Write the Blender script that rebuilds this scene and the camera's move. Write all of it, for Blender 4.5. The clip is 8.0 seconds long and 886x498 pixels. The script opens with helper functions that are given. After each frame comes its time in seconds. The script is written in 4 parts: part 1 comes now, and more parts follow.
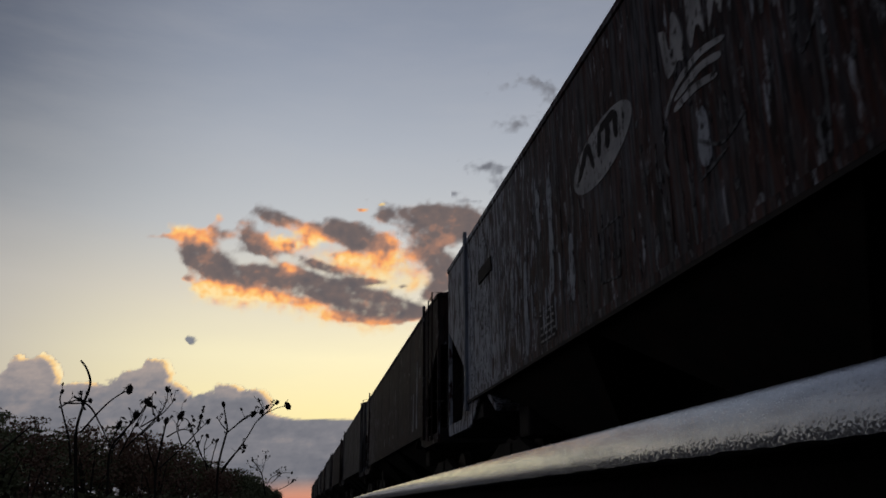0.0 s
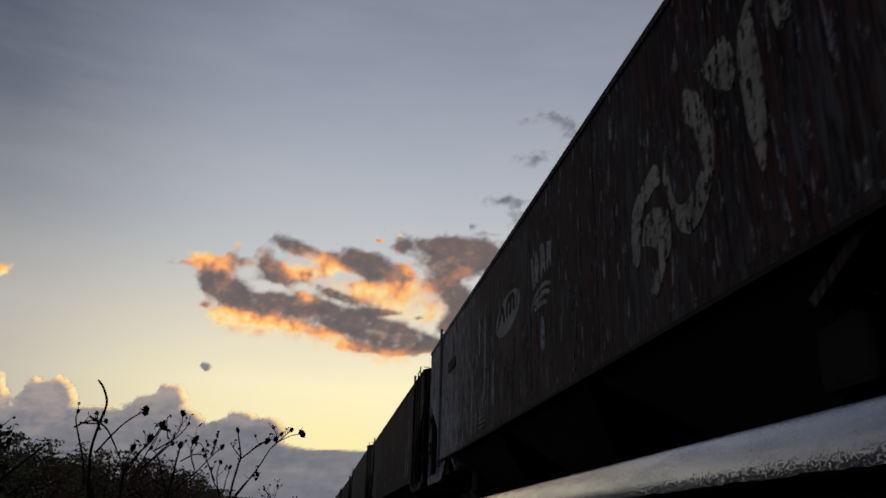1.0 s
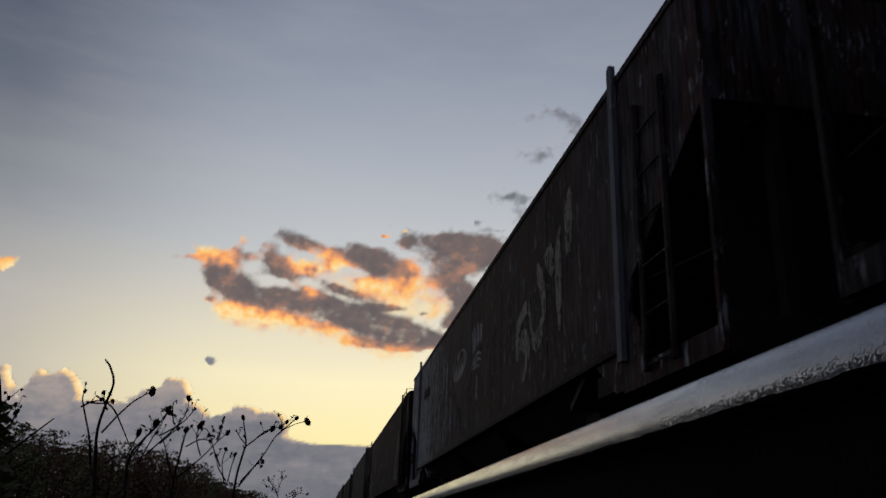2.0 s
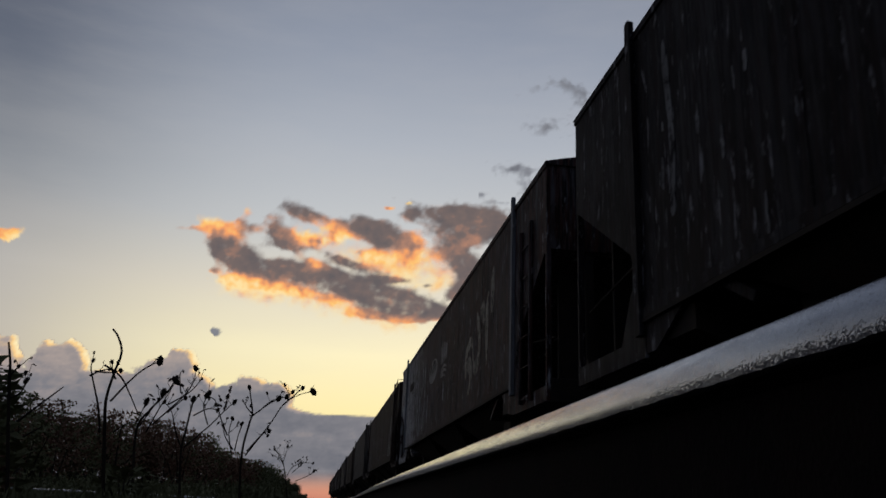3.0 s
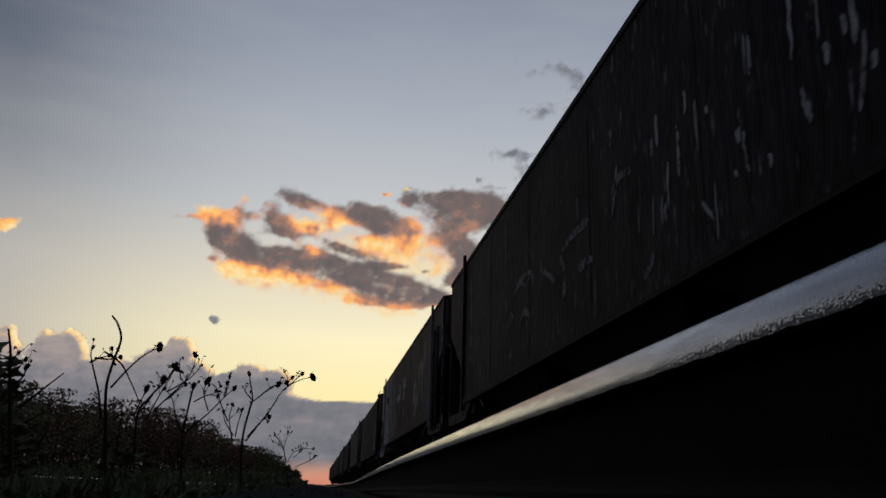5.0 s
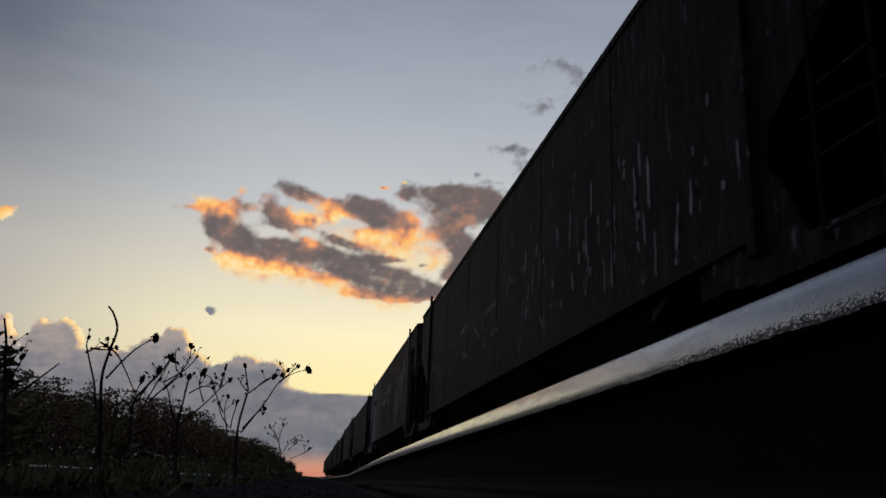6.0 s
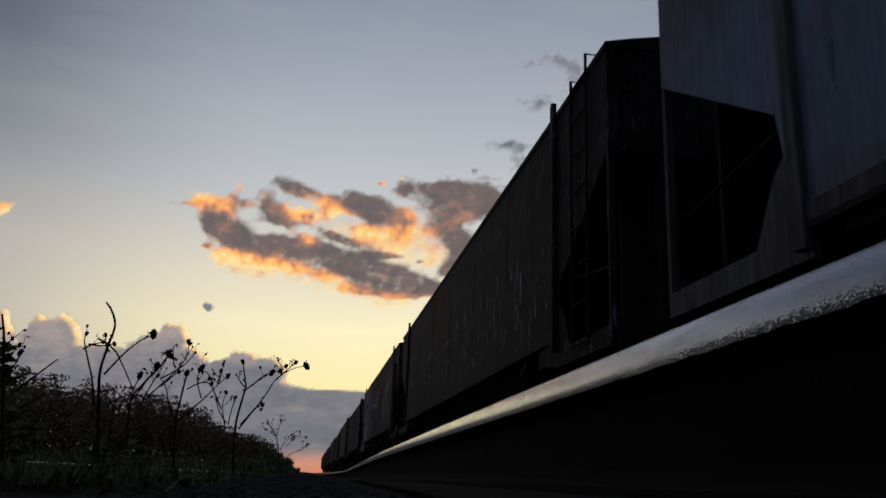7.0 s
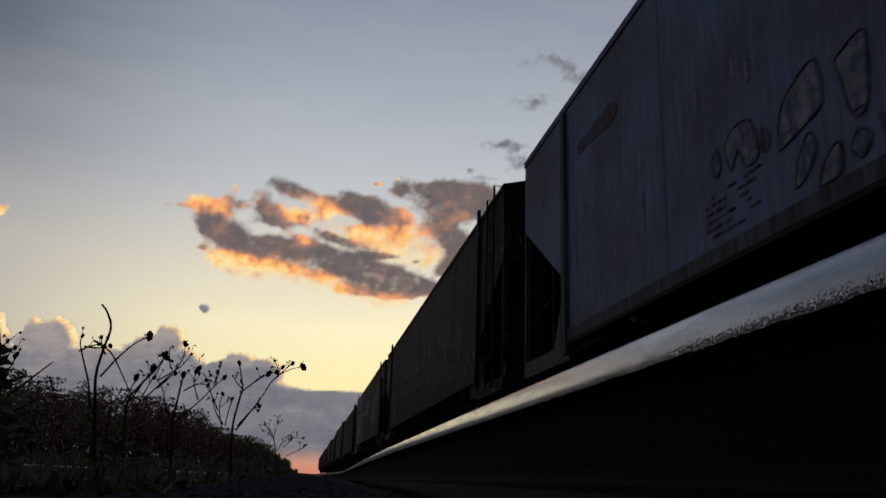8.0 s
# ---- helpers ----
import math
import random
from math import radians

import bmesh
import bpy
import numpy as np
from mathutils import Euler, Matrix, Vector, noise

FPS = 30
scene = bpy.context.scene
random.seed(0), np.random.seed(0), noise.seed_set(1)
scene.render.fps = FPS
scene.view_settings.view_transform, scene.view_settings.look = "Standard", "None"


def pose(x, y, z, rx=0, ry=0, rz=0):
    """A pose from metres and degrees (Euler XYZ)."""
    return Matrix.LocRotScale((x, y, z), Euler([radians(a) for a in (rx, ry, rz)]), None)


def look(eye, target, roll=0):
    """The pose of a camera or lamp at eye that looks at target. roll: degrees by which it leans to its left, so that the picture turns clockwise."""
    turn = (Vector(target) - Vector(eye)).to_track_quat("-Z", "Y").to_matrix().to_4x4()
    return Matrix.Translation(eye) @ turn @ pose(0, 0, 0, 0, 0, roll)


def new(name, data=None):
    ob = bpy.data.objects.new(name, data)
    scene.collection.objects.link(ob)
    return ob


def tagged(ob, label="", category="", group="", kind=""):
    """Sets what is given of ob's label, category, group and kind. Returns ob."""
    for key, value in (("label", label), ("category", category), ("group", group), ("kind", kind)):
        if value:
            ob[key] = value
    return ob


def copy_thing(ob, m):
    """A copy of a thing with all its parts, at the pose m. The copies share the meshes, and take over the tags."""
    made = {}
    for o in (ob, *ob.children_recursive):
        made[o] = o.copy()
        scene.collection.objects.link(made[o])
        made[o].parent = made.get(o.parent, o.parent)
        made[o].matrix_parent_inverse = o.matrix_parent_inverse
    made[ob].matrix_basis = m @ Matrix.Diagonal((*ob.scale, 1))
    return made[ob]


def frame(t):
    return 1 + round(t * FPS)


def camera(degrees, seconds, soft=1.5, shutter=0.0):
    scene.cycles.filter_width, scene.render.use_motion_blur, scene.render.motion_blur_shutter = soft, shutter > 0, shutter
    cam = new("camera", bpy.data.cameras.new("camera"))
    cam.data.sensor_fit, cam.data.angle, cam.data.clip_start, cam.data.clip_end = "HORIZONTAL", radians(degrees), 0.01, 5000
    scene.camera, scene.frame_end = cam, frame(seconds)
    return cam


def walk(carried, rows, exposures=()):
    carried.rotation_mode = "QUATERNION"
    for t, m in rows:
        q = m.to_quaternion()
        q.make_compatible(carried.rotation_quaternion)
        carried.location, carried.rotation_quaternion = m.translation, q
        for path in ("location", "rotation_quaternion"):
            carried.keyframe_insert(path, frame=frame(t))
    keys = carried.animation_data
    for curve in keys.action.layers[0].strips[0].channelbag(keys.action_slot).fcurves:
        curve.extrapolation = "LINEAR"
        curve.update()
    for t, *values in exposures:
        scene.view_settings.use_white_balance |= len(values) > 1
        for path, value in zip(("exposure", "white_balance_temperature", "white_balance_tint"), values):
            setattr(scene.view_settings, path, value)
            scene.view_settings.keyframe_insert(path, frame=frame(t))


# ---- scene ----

# ---------------------------------------------------------------- camera
cam = camera(58.07, 8.0, soft=1.6, shutter=0.2)
walk(cam, [
    (0.0, pose(0.039, -0.10, 0.133, 107.72, 0.15, -9.64)),
    (0.3, pose(0.036, -0.09, 0.130, 107.82, -0.34, -9.34)),
    (0.5, pose(0.032, -0.08, 0.128, 107.83, -0.75, -9.15)),
    (0.7, pose(0.027, -0.07, 0.126, 108.48, -0.97, -9.06)),
    (0.8, pose(0.025, -0.06, 0.124, 109.05, -1.17, -9.00)),
    (1.0, pose(0.020, -0.05, 0.121, 110.03, -1.51, -8.91)),
    (1.2, pose(0.023, -0.04, 0.113, 110.06, -1.81, -8.88)),
    (1.3, pose(0.013, -0.04, 0.094, 110.09, -1.93, -8.88)),
    (1.5, pose(0.014, -0.03, 0.083, 110.06, -1.94, -8.77)),
    (1.7, pose(0.014, -0.02, 0.073, 110.09, -1.95, -8.76)),
    (2.8, pose(0.004, 0.00, 0.058, 107.82, -2.19, -8.51)),
    (3.0, pose(0.003, 0.00, 0.059, 107.72, -2.19, -8.47)),
    (3.5, pose(-0.002, 0.00, 0.054, 107.40, -1.76, -8.37)),
    (4.0, pose(0.000, 0.00, 0.050, 107.12, -1.67, -8.40)),
    (4.5, pose(0.002, 0.00, 0.047, 106.91, -1.46, -8.39)),
    (6.0, pose(0.001, 0.00, 0.053, 106.29, -2.33, -8.87)),
    (6.5, pose(-0.001, 0.00, 0.052, 106.15, -2.55, -9.02)),
    (7.0, pose(-0.001, 0.00, 0.051, 106.02, -2.23, -9.03)),
    (7.5, pose(0.001, 0.00, 0.053, 106.00, -1.93, -9.11)),
    (8.0, pose(0.000, 0.00, 0.050, 106.02, -1.80, -9.19)),
], exposures=[(0.0, 0.0), (8.0, 0.0)])


# ---------------------------------------------------------------- world and sun
SUN_AZ, SUN_EL = 10.0, 3.0          # degrees right of the track's line, above the horizon


def srgb(r, g, b):
    return tuple(((c / 255) / 12.92 if c / 255 <= 0.04045 else ((c / 255 + 0.055) / 1.055) ** 2.4) for c in (r, g, b)) + (1.0,)


class Nodes:
    """Short hand for a node tree."""

    def __init__(self, tree):
        self.tree = tree
        tree.nodes.clear()

    def add(self, kind, settings=None, **inputs):
        n = self.tree.nodes.new(kind)
        for key, value in (settings or {}).items():
            setattr(n, key, value)
        for key, value in inputs.items():
            self.put(n, key, value)
        return n

    def put(self, n, key, value):
        slot = n.inputs[int(key[1:])] if key[0] == "i" and key[1:].isdigit() else n.inputs[key.replace("_", " ")]
        if isinstance(value, bpy.types.NodeSocket):
            self.tree.links.new(value, slot)
        else:
            slot.default_value = value

    def math(self, op, a, b=0.0, clamp=False):
        return self.add("ShaderNodeMath", {"operation": op, "use_clamp": clamp}, i0=a, i1=b).outputs[0]

    def span(self, v, a, b, c=0.0, d=1.0):
        n = self.add("ShaderNodeMapRange", {"interpolation_type": "SMOOTHSTEP"}, i0=v, i1=a, i2=b, i3=c, i4=d)
        return n.outputs[0]

    def mix(self, f, a, b, blend="MIX"):
        n = self.add("ShaderNodeMix", {"data_type": "RGBA", "blend_type": blend})
        for slot, value in ((0, f), (6, a), (7, b)):
            if isinstance(value, bpy.types.NodeSocket):
                self.tree.links.new(value, n.inputs[slot])
            else:
                n.inputs[slot].default_value = value
        return n.outputs[2]

    def ramp(self, v, stops):
        n = self.add("ShaderNodeValToRGB", i0=v)
        e = n.color_ramp.elements
        while len(e) < len(stops):
            e.new(0.5)
        for el, (p, c) in zip(e, stops):
            el.position, el.color = p, c
        return n.outputs[0]

    def noise(self, vec, scale, detail=4.0, rough=0.55, distort=0.0):
        n = self.add("ShaderNodeTexNoise", Vector=vec, Scale=scale, Detail=detail, Roughness=rough, Distortion=distort)
        return n.outputs[0]

    def stretch(self, vec, sx, sy, sz):
        return self.add("ShaderNodeMapping", Vector=vec, Scale=(sx, sy, sz)).outputs[0]


world = bpy.data.worlds.new("dusk_sky")
scene.world = world
world.use_nodes = True
w = Nodes(world.node_tree)
direction = w.add("ShaderNodeTexCoord").outputs["Generated"]
height = w.add("ShaderNodeSeparateXYZ", i0=direction).outputs[2]
toward = w.add("ShaderNodeVectorMath", {"operation": "DOT_PRODUCT"}, i0=direction,
               i1=(math.sin(radians(SUN_AZ)), math.cos(radians(SUN_AZ)), 0.0)).outputs["Value"]
sunward = w.ramp(height, [(0.0, srgb(192, 118, 104)), (0.035, srgb(214, 156, 124)), (0.09, srgb(255, 238, 172)), (0.17, srgb(255, 244, 200)),
                          (0.24, srgb(230, 222, 202)), (0.32, srgb(199, 202, 204)), (0.42, srgb(175, 181, 191)), (0.52, srgb(147, 155, 171)),
                          (0.64, srgb(121, 129, 147)), (1.0, srgb(84, 95, 122))])
away = w.ramp(height, [(0.0, srgb(42, 46, 58)), (0.12, srgb(64, 71, 88)), (0.35, srgb(64, 72, 90)), (0.6, srgb(66, 75, 95)), (1.0, srgb(84, 95, 122))])
level = w.math("SQRT", w.math("MAXIMUM", w.math("SUBTRACT", 1.0, w.math("MULTIPLY", height, height)), 0.04))
bearing = w.math("DIVIDE", toward, level)
beside = w.ramp(height, [(0.0, srgb(140, 116, 112)), (0.12, srgb(186, 178, 170)), (0.24, srgb(176, 173, 170)), (0.34, srgb(136, 140, 147)), (0.46, srgb(96, 103, 118)), (0.6, srgb(74, 82, 100)), (1.0, srgb(74, 84, 108))])
gradient = w.mix(w.span(bearing, 0.81, 1.0), w.mix(w.span(bearing, 0.0, 0.78), away, beside), sunward)
veil = w.noise(w.stretch(direction, 2.0, 2.0, 9.0), 2.4, 5.0, 0.6)
gradient = w.mix(w.span(veil, 0.3, 0.75, 0.0, 0.09), gradient, srgb(205, 200, 196))
air = w.add("ShaderNodeTexSky", {"sky_type": "NISHITA", "sun_disc": False, "sun_elevation": radians(SUN_EL), "sun_rotation": radians(SUN_AZ)})
low = w.add("ShaderNodeBackground", Color=air.outputs[0], Strength=0.003)
glow = w.add("ShaderNodeBackground", Color=gradient, Strength=0.98)
total = w.add("ShaderNodeAddShader", i0=low.outputs[0], i1=glow.outputs[0])
w.add("ShaderNodeOutputWorld", Surface=total.outputs[0])

sun_data = bpy.data.lights.new("sun", "SUN")
sun_data.energy, sun_data.angle, sun_data.color = 0.15, radians(12), (1.0, 0.72, 0.45)
sun = new("sun", sun_data)
sun.matrix_world = look((0, 0, 30), (-30 * math.sin(radians(SUN_AZ)), -30 * math.cos(radians(SUN_AZ)), 30 - 30 * math.tan(radians(SUN_EL))))


RAIL_TOP = 0.2070      # the loose rail beside the camera
TRAIN_RAIL = 0.215     # the rails under the train


# ---------------------------------------------------------------- materials
def material(name):
    m = bpy.data.materials.new(name)
    m.use_nodes = True
    return m, Nodes(m.node_tree)


def finish(n, colour, rough, metal=0.0, bump=None, depth=0.01, specular=0.5):
    b = n.add("ShaderNodeBsdfPrincipled", Base_Color=colour, Roughness=rough, Metallic=metal)
    b.inputs["Specular IOR Level"].default_value = specular
    if bump is not None:
        n.put(b, "Normal", n.add("ShaderNodeBump", Height=bump, Distance=depth, Strength=0.8).outputs[0])
    n.add("ShaderNodeOutputMaterial", Surface=b.outputs[0])


def car_paint(name, base, second, rust, pale, pale_from, rough=0.6, streaks=0.7, front=0.0, grime=0.85):
    """Old rolling-stock paint: rain streaks, rust, scuffed pale patches."""
    m, n = material(name)
    p = n.add("ShaderNodeTexCoord").outputs["Object"]
    blotch = n.noise(p, 0.9, 5.0, 0.6)
    streak = n.noise(n.stretch(p, 7.0, 7.0, 0.45), 1.6, 6.0, 0.62, 0.4)
    fine = n.noise(n.stretch(p, 22.0, 22.0, 1.6), 1.4, 5.0, 0.65)
    chips = n.noise(n.stretch(p, 3.2, 3.2, 1.0), 2.8, 8.0, 0.72)
    c = n.mix(n.span(blotch, 0.38, 0.62), base, second)
    c = n.mix(n.span(streak, 0.44, 0.54, 0.0, streaks), c, rust)
    c = n.mix(n.span(fine, 0.44, 0.58, 0.0, grime), c, (0.010, 0.008, 0.008, 1))
    wear = n.math("ADD", n.math("MULTIPLY", chips, 0.55), n.math("ADD", n.math("MULTIPLY", streak, 0.25), n.math("MULTIPLY", fine, 0.2)))
    along = n.add("ShaderNodeSeparateXYZ", i0=p).outputs[1]
    wear = n.math("ADD", wear, n.span(along, 1.0, 7.2, 0.0, front))
    runs = n.noise(n.stretch(p, 4.0, 4.0, 0.22), 2.3, 3.0, 0.55, 0.3)
    c = n.mix(n.span(wear, pale_from, pale_from + 0.06, 0.0, 0.85), c, pale)
    specks = n.noise(n.stretch(p, 26.0, 26.0, 4.5), 1.0, 4.0, 0.6)
    c = n.mix(n.math("MULTIPLY", n.span(specks, 0.54, 0.70), n.math("MULTIPLY", n.span(blotch, 0.42, 0.58, 0.1, 0.8), n.span(chips, 0.45, 0.62, 0.0, 0.8))), c, pale)
    c = n.mix(n.math("MULTIPLY", n.span(runs, 0.53, 0.6), n.math("MULTIPLY", n.span(fine, 0.36, 0.56, 0.0, 0.75), n.span(along, -1.5, 5.5, 0.1, 0.1 + 4 * front))), c, tuple(v * 0.6 for v in pale[:3]) + (1,))
    finish(n, c, n.span(chips, 0.3, 0.7, rough, rough + 0.25), 0.0, n.math("ADD", fine, chips), 0.006, 0.045)
    return m


PAINT_GREY = car_paint("paint_weathered_grey", (0.115, 0.107, 0.113, 1), (0.048, 0.032, 0.030, 1), (0.085, 0.030, 0.020, 1), (0.50, 0.50, 0.51, 1), 0.555, 0.6, 0.75, 0.10)
PAINT_BLACK = car_paint("paint_black", (0.020, 0.019, 0.021, 1), (0.042, 0.039, 0.042, 1), (0.020, 0.011, 0.010, 1), (0.30, 0.295, 0.31, 1), 0.565, 0.6, 0.7, 0.02)
PAINT_BLUE = car_paint("paint_blue", (0.215, 0.27, 0.395, 1), (0.165, 0.178, 0.22, 1), (0.18, 0.165, 0.17, 1), (0.40, 0.38, 0.39, 1), 0.58, 0.6, 0.28, 0.0, 0.2)
# grey, darker than the blue sheets, for that car's posts and sills
PAINT_FRAME = car_paint("paint_dark_grey_frame", (0.15, 0.152, 0.16, 1), (0.11, 0.106, 0.11, 1), (0.06, 0.042, 0.036, 1), (0.3, 0.29, 0.29, 1), 0.6, 0.6, 0.4, 0.0, 0.4)
PAINT_BROWN = car_paint("paint_oxide_brown", (0.045, 0.030, 0.028, 1), (0.028, 0.022, 0.021, 1), (0.05, 0.022, 0.015, 1), (0.34, 0.32, 0.31, 1), 0.555, 0.6, 0.7, 0.05)
# pale post paint, with the bluish light it reflects put into the colour
PAINT_POST = car_paint("paint_pale_lit_post", (0.25, 0.265, 0.29, 1), (0.19, 0.20, 0.22, 1), (0.12, 0.10, 0.10, 1), (0.5, 0.5, 0.5, 1), 0.57, 0.55, 0.3, 0.0, 0.25)
PAINT_PALE = car_paint("paint_pale_grey", (0.19, 0.185, 0.18, 1), (0.12, 0.112, 0.108, 1), (0.06, 0.034, 0.024, 1), (0.33, 0.32, 0.31, 1), 0.56)


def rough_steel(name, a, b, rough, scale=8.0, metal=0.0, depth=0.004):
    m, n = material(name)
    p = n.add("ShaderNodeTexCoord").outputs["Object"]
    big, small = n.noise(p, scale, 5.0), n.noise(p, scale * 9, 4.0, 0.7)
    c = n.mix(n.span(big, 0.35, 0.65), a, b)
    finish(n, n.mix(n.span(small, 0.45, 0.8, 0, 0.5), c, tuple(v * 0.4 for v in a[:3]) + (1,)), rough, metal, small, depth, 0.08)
    return m


UNDERFRAME = rough_steel("underframe_grime", (0.024, 0.021, 0.019, 1), (0.036, 0.028, 0.023, 1), 0.8, 3.0)
WHEEL_STEEL = rough_steel("wheel_steel", (0.05, 0.038, 0.03, 1), (0.03, 0.024, 0.02, 1), 0.6, 6.0, 0.4)
# near-black rust: the shade below the rail head is put into the colour
SHADED_RUST = rough_steel("shaded_rusted_steel", (0.012, 0.008, 0.007, 1), (0.008, 0.006, 0.006, 1), 0.95, 14.0)


def rail_steel():
    m, n = material("rail_head_steel")
    p = n.add("ShaderNodeTexCoord").outputs["Object"]
    long = n.noise(n.stretch(p, 30.0, 3.0, 30.0), 1.0, 5.0, 0.6)
    film = n.noise(n.stretch(p, 1.0, 0.16, 1.0), 75.0, 6.0, 0.72)
    pits = n.noise(n.stretch(p, 1.0, 0.6, 1.0), 520.0, 6.0, 0.78)
    grain = n.noise(p, 900.0, 3.0, 0.6)
    edge = n.add("ShaderNodeSeparateXYZ", i0=p).outputs[2]
    low = n.span(edge, RAIL_TOP - 0.041, RAIL_TOP - 0.024, 0.17, -0.03)
    c = n.mix(n.span(long, 0.3, 0.7), (0.25, 0.275, 0.32, 1), (0.39, 0.395, 0.415, 1))
    c = n.mix(n.span(film, 0.42, 0.68, 0.0, 0.55), c, (0.12, 0.13, 0.16, 1))
    rusty = n.span(n.math("ADD", pits, low), 0.55, 0.67)
    c = n.mix(n.math("MULTIPLY", rusty, 0.9), c, (0.03, 0.024, 0.024, 1))
    r = n.math("ADD", n.span(film, 0.3, 0.7, 0.12, 0.26), n.math("MULTIPLY", rusty, 0.6))
    finish(n, c, r, n.math("MULTIPLY", n.math("SUBTRACT", 1.0, rusty), 0.85), n.math("ADD", n.math("MULTIPLY", pits, 0.45), n.math("ADD", n.math("MULTIPLY", film, 0.6), n.math("MULTIPLY", grain, 0.3))), 0.0005)
    return m


RAIL_HEAD = rail_steel()


def simple(name, a, b, scale, rough, depth=0.01):
    m, n = material(name)
    p = n.add("ShaderNodeTexCoord").outputs["Object"]
    v = n.noise(p, scale, 6.0, 0.65)
    rnd = n.add("ShaderNodeObjectInfo").outputs["Random"]
    isl = n.add("ShaderNodeNewGeometry").outputs["Random Per Island"]
    c = n.mix(n.span(v, 0.3, 0.7), a, b)
    c = n.mix(n.math("MULTIPLY", n.math("ADD", isl, rnd), 0.3), c, tuple(x * 0.45 for x in a[:3]) + (1,))
    finish(n, c, rough, 0.0, v, depth, 0.06)
    return m


SOIL = simple("soil_and_ballast", (0.022, 0.019, 0.016, 1), (0.012, 0.011, 0.01, 1), 5.0, 0.95, 0.05)
STONE = simple("ballast_stone", (0.07, 0.066, 0.062, 1), (0.035, 0.033, 0.031, 1), 30.0, 0.9)
TIMBER = simple("tie_timber", (0.035, 0.027, 0.022, 1), (0.02, 0.016, 0.013, 1), 18.0, 0.9)
LEAF = simple("leaf_green", (0.20, 0.20, 0.10, 1), (0.15, 0.16, 0.08, 1), 3.0, 0.7)
LEAF_DRY = simple("leaf_brown", (0.24, 0.13, 0.085, 1), (0.17, 0.11, 0.07, 1), 3.0, 0.8)
STALK = simple("dry_stalk", (0.05, 0.038, 0.03, 1), (0.03, 0.025, 0.02, 1), 30.0, 0.85)
BARK = simple("bark", (0.05, 0.04, 0.032, 1), (0.03, 0.025, 0.02, 1), 12.0, 0.9)
def glazed():
    m, n = material("pale_glazed_pipe")
    p = n.add("ShaderNodeTexCoord").outputs["Object"]
    v = n.noise(p, 9.0, 5.0)
    finish(n, n.mix(n.span(v, 0.35, 0.65), (0.8, 0.78, 0.74, 1), (0.6, 0.58, 0.54, 1)), 0.25, 0.3, v, 0.002, 0.6)
    return m


GLAZED = glazed()


def worn_paint(name, colour, wear, under=(0.02, 0.016, 0.016, 1)):
    """Spray or stencil paint on steel, flaked in vertical runs down to the dark paint under it."""
    m, n = material(name)
    p = n.add("ShaderNodeTexCoord").outputs["Object"]
    run = n.noise(n.stretch(p, 12.0, 12.0, 1.6), 1.4, 6.0, 0.7)
    spot = n.noise(p, 11.0, 7.0, 0.72)
    dirt = n.noise(p, 4.0, 5.0)
    loss = n.math("ADD", n.math("MULTIPLY", run, 0.5), n.math("MULTIPLY", spot, 0.5))
    c = n.mix(n.span(dirt, 0.3, 0.7, 0.0, 0.65), colour, tuple(v * 0.4 for v in colour[:3]) + (1,))
    finish(n, n.mix(n.span(loss, wear - 0.02, wear + 0.07), c, under), 0.7, specular=0.015)
    return m


CREAM = worn_paint("graffiti_cream", (0.50, 0.45, 0.37, 1), 0.50)
WHITE_MARK = worn_paint("stencil_white", (0.50, 0.47, 0.44, 1), 0.53)
DIM_MARK = worn_paint("graffiti_dull", (0.19, 0.185, 0.18, 1), 0.49)
PALE_MARK = worn_paint("graffiti_pale", (0.36, 0.36, 0.36, 1), 0.47, (0.12, 0.14, 0.18, 1))
FAINT_MARK = worn_paint("graffiti_faint", (0.25, 0.245, 0.245, 1), 0.50, (0.022, 0.02, 0.022, 1))
RED_MARK = worn_paint("graffiti_red", (0.17, 0.08, 0.065, 1), 0.46, (0.12, 0.14, 0.19, 1))
BARE = worn_paint("bared_primer", (0.50, 0.50, 0.51, 1), 0.505, (0.03, 0.024, 0.023, 1))
SMEAR = worn_paint("scuffed_primer", (0.46, 0.46, 0.47, 1), 0.52)
OCHRE_MARK = worn_paint("graffiti_ochre", (0.20, 0.12, 0.05, 1), 0.49, (0.012, 0.011, 0.012, 1))
OUTLINE = worn_paint("graffiti_outline", (0.06, 0.062, 0.07, 1), 0.5, (0.13, 0.15, 0.19, 1))
DARK_MARK = worn_paint("logo_dark", (0.04, 0.034, 0.032, 1), 0.75)


# ---------------------------------------------------------------- mesh helpers
def mesh_of(name, bm, mat, smooth=False):
    me = bpy.data.meshes.new(name)
    bm.normal_update()
    bm.to_mesh(me)
    bm.free()
    me.materials.append(mat)
    if smooth:
        for p in me.polygons:
            p.use_smooth = True
    return me


def part(name, bm, mat, parent=None, label="", smooth=False):
    ob = new(name, mesh_of(name, bm, mat, smooth))
    if parent is not None:
        ob.parent = parent
    if label:
        ob["label"] = label
    return ob


def box(bm, x0, x1, y0, y1, z0, z1, bevel=0.0):
    made = bmesh.ops.create_cube(bm, size=1.0)["verts"]
    for v in made:
        v.co = Vector(((x0 + x1) / 2 + v.co.x * (x1 - x0), (y0 + y1) / 2 + v.co.y * (y1 - y0), (z0 + z1) / 2 + v.co.z * (z1 - z0)))
    if bevel:
        edges = {e for v in made for e in v.link_edges}
        bmesh.ops.bevel(bm, geom=list(edges), offset=bevel, segments=2, affect="EDGES", profile=0.6)
    return bm


def boxed(*args, bevel=0.0):
    return box(bmesh.new(), *args, bevel=bevel)


